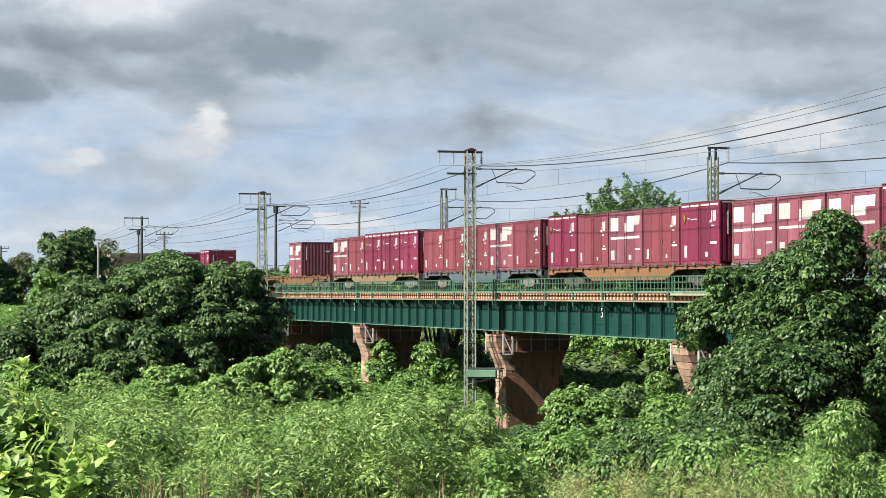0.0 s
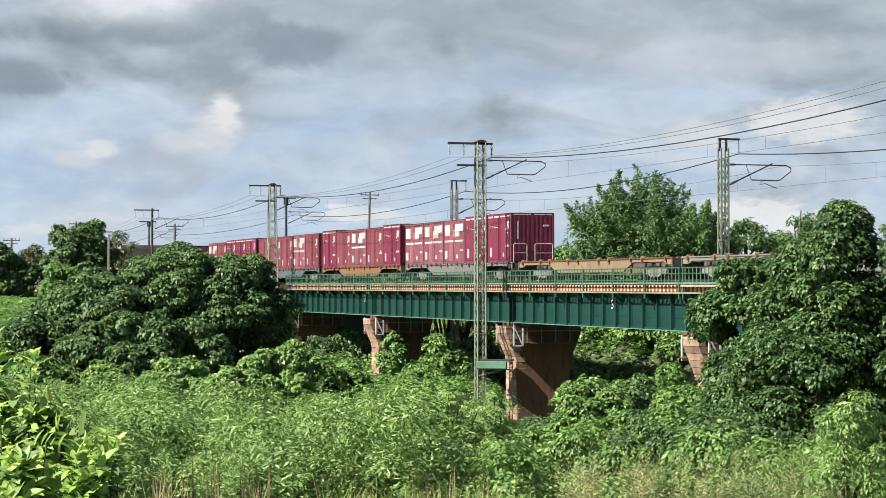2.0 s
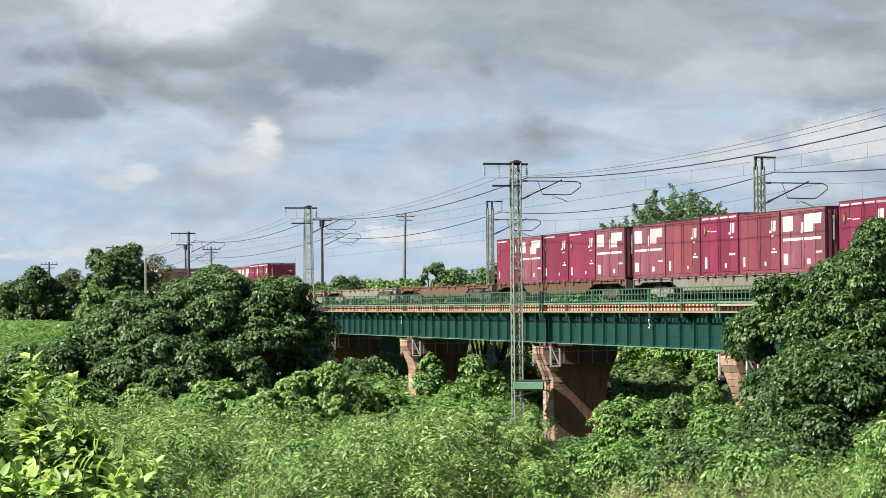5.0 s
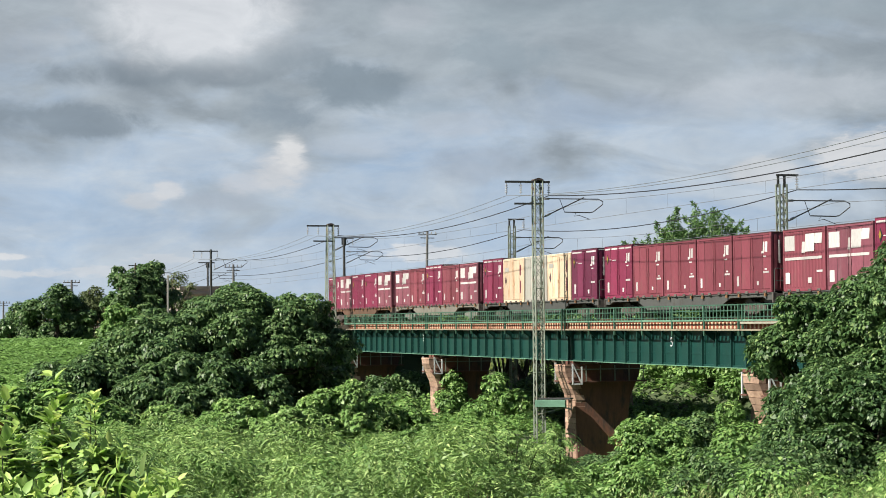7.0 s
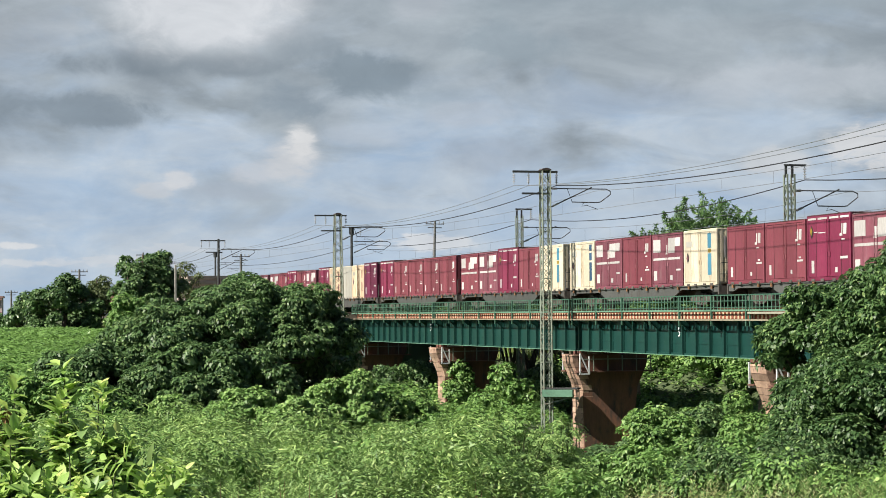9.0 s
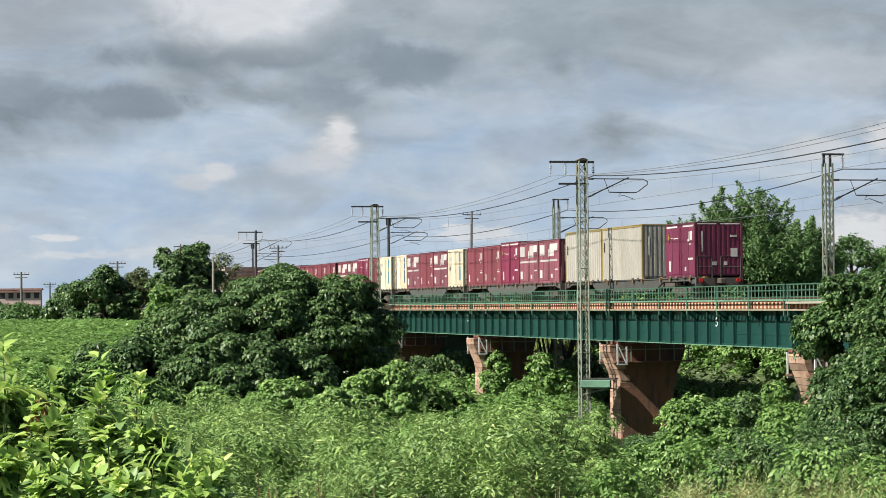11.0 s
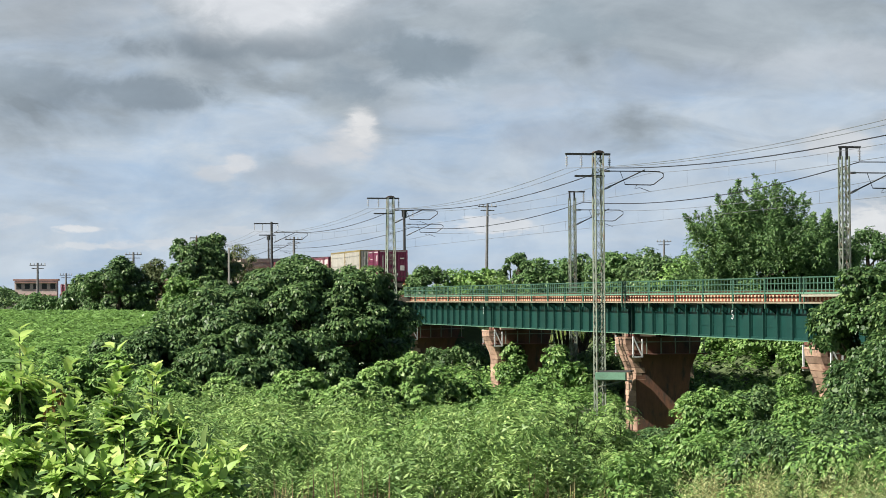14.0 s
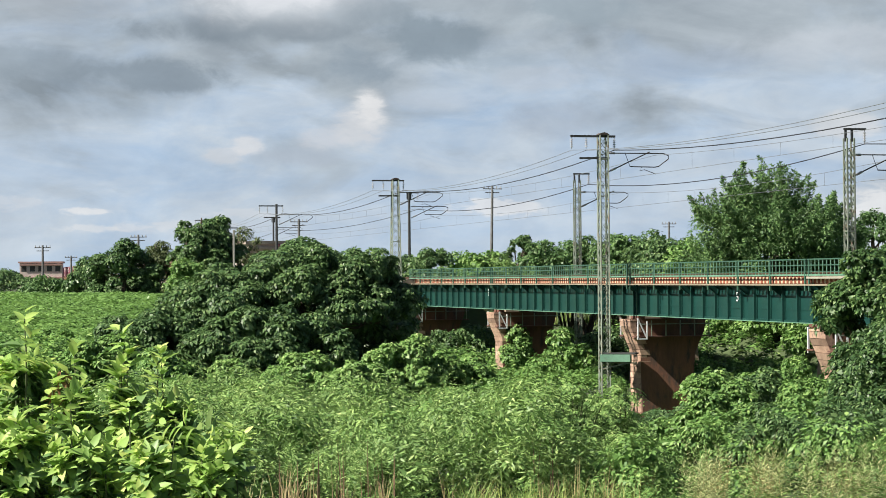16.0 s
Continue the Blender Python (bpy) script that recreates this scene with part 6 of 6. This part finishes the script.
shrub("leafy_bush", "green bush on the river bed", "bush", 23.0, 80.8, 1.85, 1.67, 2.14, 5600, 0.173, KUDZU, 110, 27, 0.24, slim=0.8, trunk=False, z0=-0.5)
shrub("leafy_bush", "green bush on the river bed", "bush", 30.3, 72.5, 1.8, 1.6, 2.9, 7500, 0.158, DARK_LEAF, 113, 31, 0.23, slim=0.6, trunk=False, z0=-0.5)
shrub("leafy_bush", "green bush on the river bed", "bush", 33.2, 76.0, 1.9, 1.7, 3.3, 7500, 0.158, KUDZU, 114, 31, 0.23, slim=0.6, trunk=False, z0=-0.5)
shrub("leafy_bush", "dark green leafy bush on the river bed", "bush", 22.6, 57.7, 1.54, 1.38, 1.57, 7500, 0.158, KUDZU, 115, 31, 0.23, slim=0.5, trunk=False, z0=-0.2)
shrub("leafy_bush", "dark green leafy bush on the river bed", "bush", 24.0, 55.0, 1.98, 1.78, 1.99, 9300, 0.144, DARK_LEAF, 116, 36, 0.23, slim=0.5, trunk=False, z0=-0.2)
shrub("leafy_bush", "dark green leafy bush on the river bed", "bush", 26.1, 54.0, 1.82, 1.64, 2.73, 8400, 0.158, DARK_LEAF, 117, 36, 0.23, slim=0.5, trunk=False, z0=-0.2)
shrub("leafy_bush", "green bush on the river bed", "bush", 18.3, 52.9, 1.31, 1.18, 1.42, 5600, 0.144, WEED, 119, 27, 0.23, slim=0.4, trunk=False, z0=-0.2)
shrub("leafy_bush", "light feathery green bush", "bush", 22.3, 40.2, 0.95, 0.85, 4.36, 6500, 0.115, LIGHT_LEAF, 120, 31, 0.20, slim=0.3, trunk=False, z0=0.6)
shrub("vine_covered_tree", "dark broadleaf tree beside the bridge hung with vines", "tree", 34.0, 54.6, 2.6, 2.4, 9.2, 25500, 0.155, SHADE_LEAF, 121, 64, 0.20, inner=0.62, slim=0.6, trunk=True, z0=2.0)
shrub("vine_covered_tree", "dark broadleaf tree beside the bridge hung with vines", "tree", 31.8, 58.0, 2.7, 2.5, 9.1, 42500, 0.155, SHADE_LEAF, 122, 72, 0.20, inner=0.62, slim=0.6, trunk=True, z0=3.0)
shrub("vine_covered_tree", "dark broadleaf tree beside the bridge hung with vines", "tree", 30.6, 60.7, 2.71, 2.44, 6.87, 27600, 0.155, SHADE_LEAF, 123, 64, 0.20, inner=0.62, slim=0.6, trunk=False, z0=4.3)
shrub("vine_covered_tree", "dark broadleaf tree beside the bridge hung with vines", "tree", 29.9, 56.6, 2.91, 2.62, 5.09, 31800, 0.142, SHADE_LEAF, 124, 64, 0.22, inner=0.62, slim=0.6, trunk=False, z0=0.0)
shrub("broadleaf_tree", "tall green tree with pointed upright sprays behind the railway", "tree", 52.4, 120.3, 5.1, 4.7, 13.1, 80800, 0.237, TREE_LEAF, 125, 52, 0.2, slim=0.36, trunk=True, z0=5.6, form="plume", inner=0.3)
shrub("broadleaf_tree", "green tree behind the railway", "tree", 61.0, 123.8, 2.47, 2.22, 10.45, 7700, 0.213, TREE_LEAF, 126, 36, 0.18, slim=0.5, trunk=True, z0=6.0)
shrub("broadleaf_tree", "green tree behind the railway", "tree", 65.1, 124.0, 2.89, 2.60, 11.89, 7700, 0.213, TREE_LEAF, 127, 36, 0.18, slim=0.5, trunk=True, z0=6.0)
shrub("broadleaf_tree", "dark tree beyond the railway", "tree", 49.2, 164.8, 1.66, 1.49, 10.19, 3900, 0.227, DARK_LEAF, 128, 19, 0.20, slim=0.6, trunk=True, z0=7.6)
shrub("hedge_bush", "green bush beyond the railway", "bush", 40.4, 160.0, 2.50, 2.25, 8.89, 4300, 0.249, DARK_LEAF, 129, 27, 0.23, slim=0.7, trunk=False, z0=4.6)
shrub("hedge_bush", "green bush beyond the railway", "bush", 50.5, 157.1, 2.50, 2.25, 9.71, 3900, 0.266, TREE_LEAF, 130, 27, 0.23, slim=0.6, trunk=False, z0=4.6)
shrub("hedge_bush", "dark green bush beyond the railway", "bush", 52.3, 151.2, 2.42, 2.18, 9.93, 3900, 0.266, DARK_LEAF, 131, 27, 0.23, slim=0.6, trunk=False, z0=4.6)
shrub("hedge_bush", "dark green bush beyond the railway", "bush", 53.8, 146.4, 2.58, 2.32, 10.24, 4300, 0.266, DARK_LEAF, 132, 27, 0.23, slim=0.6, trunk=False, z0=4.6)
shrub("hedge_bush", "green bush beyond the railway", "bush", 54.4, 139.8, 2.68, 2.42, 8.92, 4700, 0.249, KUDZU, 133, 27, 0.23, slim=0.7, trunk=False, z0=4.6)
shrub("hedge_bush", "green bush beyond the railway", "bush", 56.6, 122.5, 2.79, 2.51, 8.22, 4700, 0.234, KUDZU, 134, 27, 0.23, slim=0.7, trunk=False, z0=4.6)
shrub("hedge_bush", "light green bush beyond the railway", "bush", 44.7, 153.6, 3.08, 2.78, 8.24, 4300, 0.234, WEED, 135, 27, 0.23, slim=0.4, trunk=False, z0=4.6)
shrub("leafy_bush", "green leafy bush on the river bed", "bush", 28.6, 71.0, 1.8, 1.6, 2.7, 7900, 0.174, KUDZU, 172, 24, 0.24, slim=0.6, z0=-0.3)
shrub("leafy_bush", "green leafy bush on the river bed", "bush", 31.6, 69.5, 1.8, 1.6, 2.8, 7900, 0.174, KUDZU, 173, 24, 0.24, slim=0.6, z0=-0.3)
shrub("leafy_bush", "low green bush in the hollow before the bridge", "bush", 24.6, 66.5, 1.5, 1.3, 0.75, 5000, 0.174, KUDZU, 181, 22, 0.25, slim=0.6, z0=-1.2)
shrub("leafy_bush", "low green bush in the hollow before the bridge", "bush", 27.0, 73.0, 1.7, 1.4, 0.8, 5000, 0.174, KUDZU, 182, 22, 0.25, slim=0.6, z0=-1.2)
shrub("leafy_bush", "low dark green bush in the hollow before the bridge", "bush", 30.2, 81.0, 2.2, 1.8, 0.9, 5800, 0.185, DARK_LEAF, 183, 22, 0.25, slim=0.6, z0=-1.4)
shrub("leafy_bush", "dark green leafy bush on the river bed", "bush", 27.0, 62.6, 1.8, 1.5, 2.0, 8600, 0.162, DARK_LEAF, 174, 26, 0.24, slim=0.5, z0=-0.3)
shrub("leafy_bush", "green leafy bush on the river bed", "bush", 24.3, 61.5, 1.4, 1.3, 1.6, 6500, 0.162, KUDZU, 175, 24, 0.24, slim=0.5, z0=-0.3)
shrub("bank_bush", "green bush on the river bank beyond the bridge", "bush", 53.0, 118.0, 3.2, 2.8, 6.2, 8200, 0.236, KUDZU, 178, 26, 0.24, slim=0.7, z0=1.0)
shrub("bank_bush", "green bush on the river bank beyond the bridge", "bush", 53.0, 126.0, 3.0, 2.8, 6.2, 7700, 0.236, KUDZU, 179, 26, 0.24, slim=0.7, z0=0.6)
shrub("climbing_vine", "green vine climbing the brick bridge pier", "vine", 37.6, 127.5, 0.8, 0.5, 3.4, 4200, 0.170, KUDZU, 180, 26, 0.3, slim=0.8, z0=-1.0)
shrub("bank_bush", "green bush on the river bank under the bridge", "bush", 42.5, 103.6, 2.6, 2.4, 1.9, 6400, 0.211, KUDZU, 136, 31, 0.23, slim=0.7, trunk=False, z0=-1)
shrub("bank_bush", "green bush on the river bank under the bridge", "bush", 43.4, 98.9, 2.38, 2.14, 1.7, 5000, 0.211, KUDZU, 137, 31, 0.23, slim=0.7, trunk=False, z0=-1)
shrub("bank_bush", "green bush on the river bank under the bridge", "bush", 38.6, 118.0, 3.3, 2.6, 2.5, 5000, 0.228, KUDZU, 138, 31, 0.23, slim=0.7, trunk=False, z0=-1)
shrub("bank_bush", "dark bush on the river bank under the bridge", "bush", 39.1, 144.8, 3.72, 3.35, 2.42, 5000, 0.228, DARK_LEAF, 139, 31, 0.23, slim=0.7, trunk=False, z0=-1)
shrub("bank_bush", "dark bush on the river bank under the bridge", "bush", 41.3, 133.8, 2.51, 2.25, 2.24, 4300, 0.228, DARK_LEAF, 140, 31, 0.23, slim=0.7, trunk=False, z0=-1)
shrub("bank_bush", "green bush on the river bank under the bridge", "bush", 42.4, 110.1, 2.60, 2.34, 1.3, 6400, 0.211, KUDZU, 141, 31, 0.23, slim=0.7, trunk=False, z0=-1)
shrub("bank_bush", "green bush on the river bank beyond the bridge", "bush", 52.2, 111.0, 3.2, 2.8, 5.6, 7700, 0.236, KUDZU, 142, 31, 0.23, slim=0.7, trunk=False, z0=-1)
shrub("bank_bush", "dark bush on the river bank under the bridge", "bush", 42.4, 125.0, 3.27, 2.94, 3.52, 6400, 0.228, DARK_LEAF, 143, 31, 0.23, slim=0.7, trunk=False, z0=-1)
shrub("bank_bush", "dark bush on the river bank under the bridge", "bush", 46.1, 158.4, 4.54, 4.09, 2.95, 5700, 0.228, DARK_LEAF, 144, 31, 0.23, slim=0.7, trunk=False, z0=-1)
shrub("hedge_bush", "green bush beyond the railway", "bush", 46.2, 168.8, 3.37, 3.04, 8.29, 4700, 0.234, KUDZU, 145, 27, 0.23, slim=0.7, trunk=False, z0=4.6)
shrub("hedge_bush", "dark green bush beyond the railway", "bush", 55.1, 134.1, 2.59, 2.34, 8.41, 4700, 0.234, DARK_LEAF, 146, 27, 0.23, slim=0.7, trunk=False, z0=4.6)
shrub("hedge_bush", "dark green bush beyond the railway", "bush", 39.4, 165.4, 2.11, 1.90, 8.16, 3500, 0.234, DARK_LEAF, 147, 27, 0.23, slim=0.7, trunk=False, z0=4.6)
shrub("vine_covered_bush", "dark green vine-covered bush with broad green leaves", "bush", 29.4, 59.1, 1.95, 1.76, 4.98, 16200, 0.153, SHADE_LEAF, 148, 54, 0.22, inner=0.62, slim=0.6, trunk=False, z0=0.0)
shrub("vine_covered_bush", "dark green vine-covered bush with broad green leaves", "bush", 29.0, 59.3, 1.18, 1.06, 4.45, 12600, 0.153, SHADE_LEAF, 149, 54, 0.22, inner=0.62, slim=0.6, trunk=False, z0=0.0)
shrub("vine_covered_bush", "dark green vine-covered bush with broad green leaves", "bush", 25.9, 113.1, 1.92, 1.72, 6.90, 12600, 0.195, DARK_LEAF, 150, 27, 0.23, slim=0.8, trunk=False, z0=1.0)
shrub("hedge_bush", "green bush beyond the railway", "bush", 43.1, 154.1, 2.64, 2.38, 8.52, 3900, 0.249, KUDZU, 151, 27, 0.23, slim=0.7, trunk=False, z0=5.6)
shrub("hedge_bush", "green bush beyond the railway", "bush", 46.9, 150.9, 2.39, 2.15, 9.15, 3900, 0.249, TREE_LEAF, 152, 27, 0.23, slim=0.7, trunk=False, z0=5.6)
shrub("hedge_bush", "dark green bush beyond the railway", "bush", 51.3, 153.7, 2.45, 2.21, 9.46, 3900, 0.249, DARK_LEAF, 153, 27, 0.23, slim=0.7, trunk=False, z0=5.6)
shrub("hedge_bush", "green bush beyond the railway", "bush", 53.1, 148.8, 2.39, 2.15, 9.53, 3900, 0.249, TREE_LEAF, 154, 27, 0.23, slim=0.7, trunk=False, z0=5.6)
shrub("hedge_bush", "dark green bush beyond the railway", "bush", 53.8, 142.2, 2.51, 2.26, 9.17, 3900, 0.249, DARK_LEAF, 155, 27, 0.23, slim=0.7, trunk=False, z0=5.6)
shrub("bank_bush", "dark bush on the river bank under the bridge", "bush", 37.6, 143.1, 3.06, 2.75, 2.88, 4300, 0.228, DARK_LEAF, 156, 31, 0.23, slim=0.7, trunk=False, z0=-1)
shrub("field_tree", "bushy dark green tree with a ragged top at the field edge", "tree", 25.0, 186.0, 3.0, 2.8, 13.0, 11200, 0.307, DARK_LEAF, 157, 27, 0.20, slim=0.6, trunk=True, z0=6.0, inner=0.3, per=20)
shrub("field_tree", "bushy dark green tree at the field edge", "tree", 27.3, 187.5, 2.3, 2.2, 12.6, 8200, 0.296, DARK_LEAF, 158, 21, 0.22, slim=0.6, trunk=True, z0=6.0)
shrub("field_tree", "olive green thin-leaved tree beside the railway", "tree", 30.0, 196.0, 3.2, 2.8, 11.9, 9000, 0.250, OLIVE, 159, 27, 0.20, slim=0.35, trunk=True, z0=5.5)
shrub("field_tree", "round dark green tree at the field edge", "tree", 18.3, 189.0, 3.6, 3.2, 10.3, 13500, 0.273, DARK_LEAF, 160, 33, 0.20, slim=0.6, trunk=True, z0=5.0)
shrub("field_tree", "grey-green thin-leaved tree at the field edge", "tree", 21.6, 192.0, 2.4, 2.2, 10.2, 6800, 0.250, OLIVE, 169, 24, 0.21, slim=0.4, trunk=True, z0=5.0)
shrub("hedge_bush", "light green bush at the edge of the field", "bush", 23.3, 180.5, 2.2, 2.0, 8.2, 4200, 0.277, KUDZU, 161, 21, 0.24, slim=0.6, z0=4.4)
shrub("hedge_bush", "dark green bush at the edge of the field", "bush", 15.4, 195.0, 2.2, 2.0, 8.3, 4200, 0.277, DARK_LEAF, 176, 18, 0.26, slim=0.6, z0=4.2)
# a dark dome on the skyline, stood in for by a leafy crown
shrub("far_dark_dome", "distant round dark dome beyond the field, built as a leafy crown", "tree", 19.4, 440.0, 3.0, 2.6, 8.6, 4000, 0.400, DARK_LEAF, 177, 18, 0.26, slim=0.6, z0=5.0)
shrub("hedge_bush", "green bush at the edge of the field", "bush", 12.9, 199.6, 3.0, 2.6, 6.75, 3500, 0.266, TREE_LEAF, 162, 27, 0.23, slim=0.6, trunk=False, z0=4.2)
shrub("hedge_bush", "dark green bush beside the railway bank", "bush", 29.8, 175.5, 2.70, 2.43, 8.49, 3900, 0.266, DARK_LEAF, 163, 27, 0.23, slim=0.6, trunk=False, z0=4.4)
shrub("hedge_bush", "green bush at the edge of the field", "bush", 10.1, 259.8, 5.37, 4.83, 7.51, 3100, 0.312, DARK_LEAF, 166, 27, 0.23, slim=0.6, trunk=False, z0=4.2)



# ---- what moves: the train and the clouds ----
def motions():
    for ob, s, z, dx in MOVING:
        walk(ob, [(t, pose(TRACK_X + dx, y + s, z)) for t, y in RUN])
    walk(sky, [(0.0, pose(0, 0, 6, 0, 0, 0.70)), (8.0, pose(0, 0, 6, 0, 0, 0.35)), (16.0, pose(0, 0, 6))])


motions()
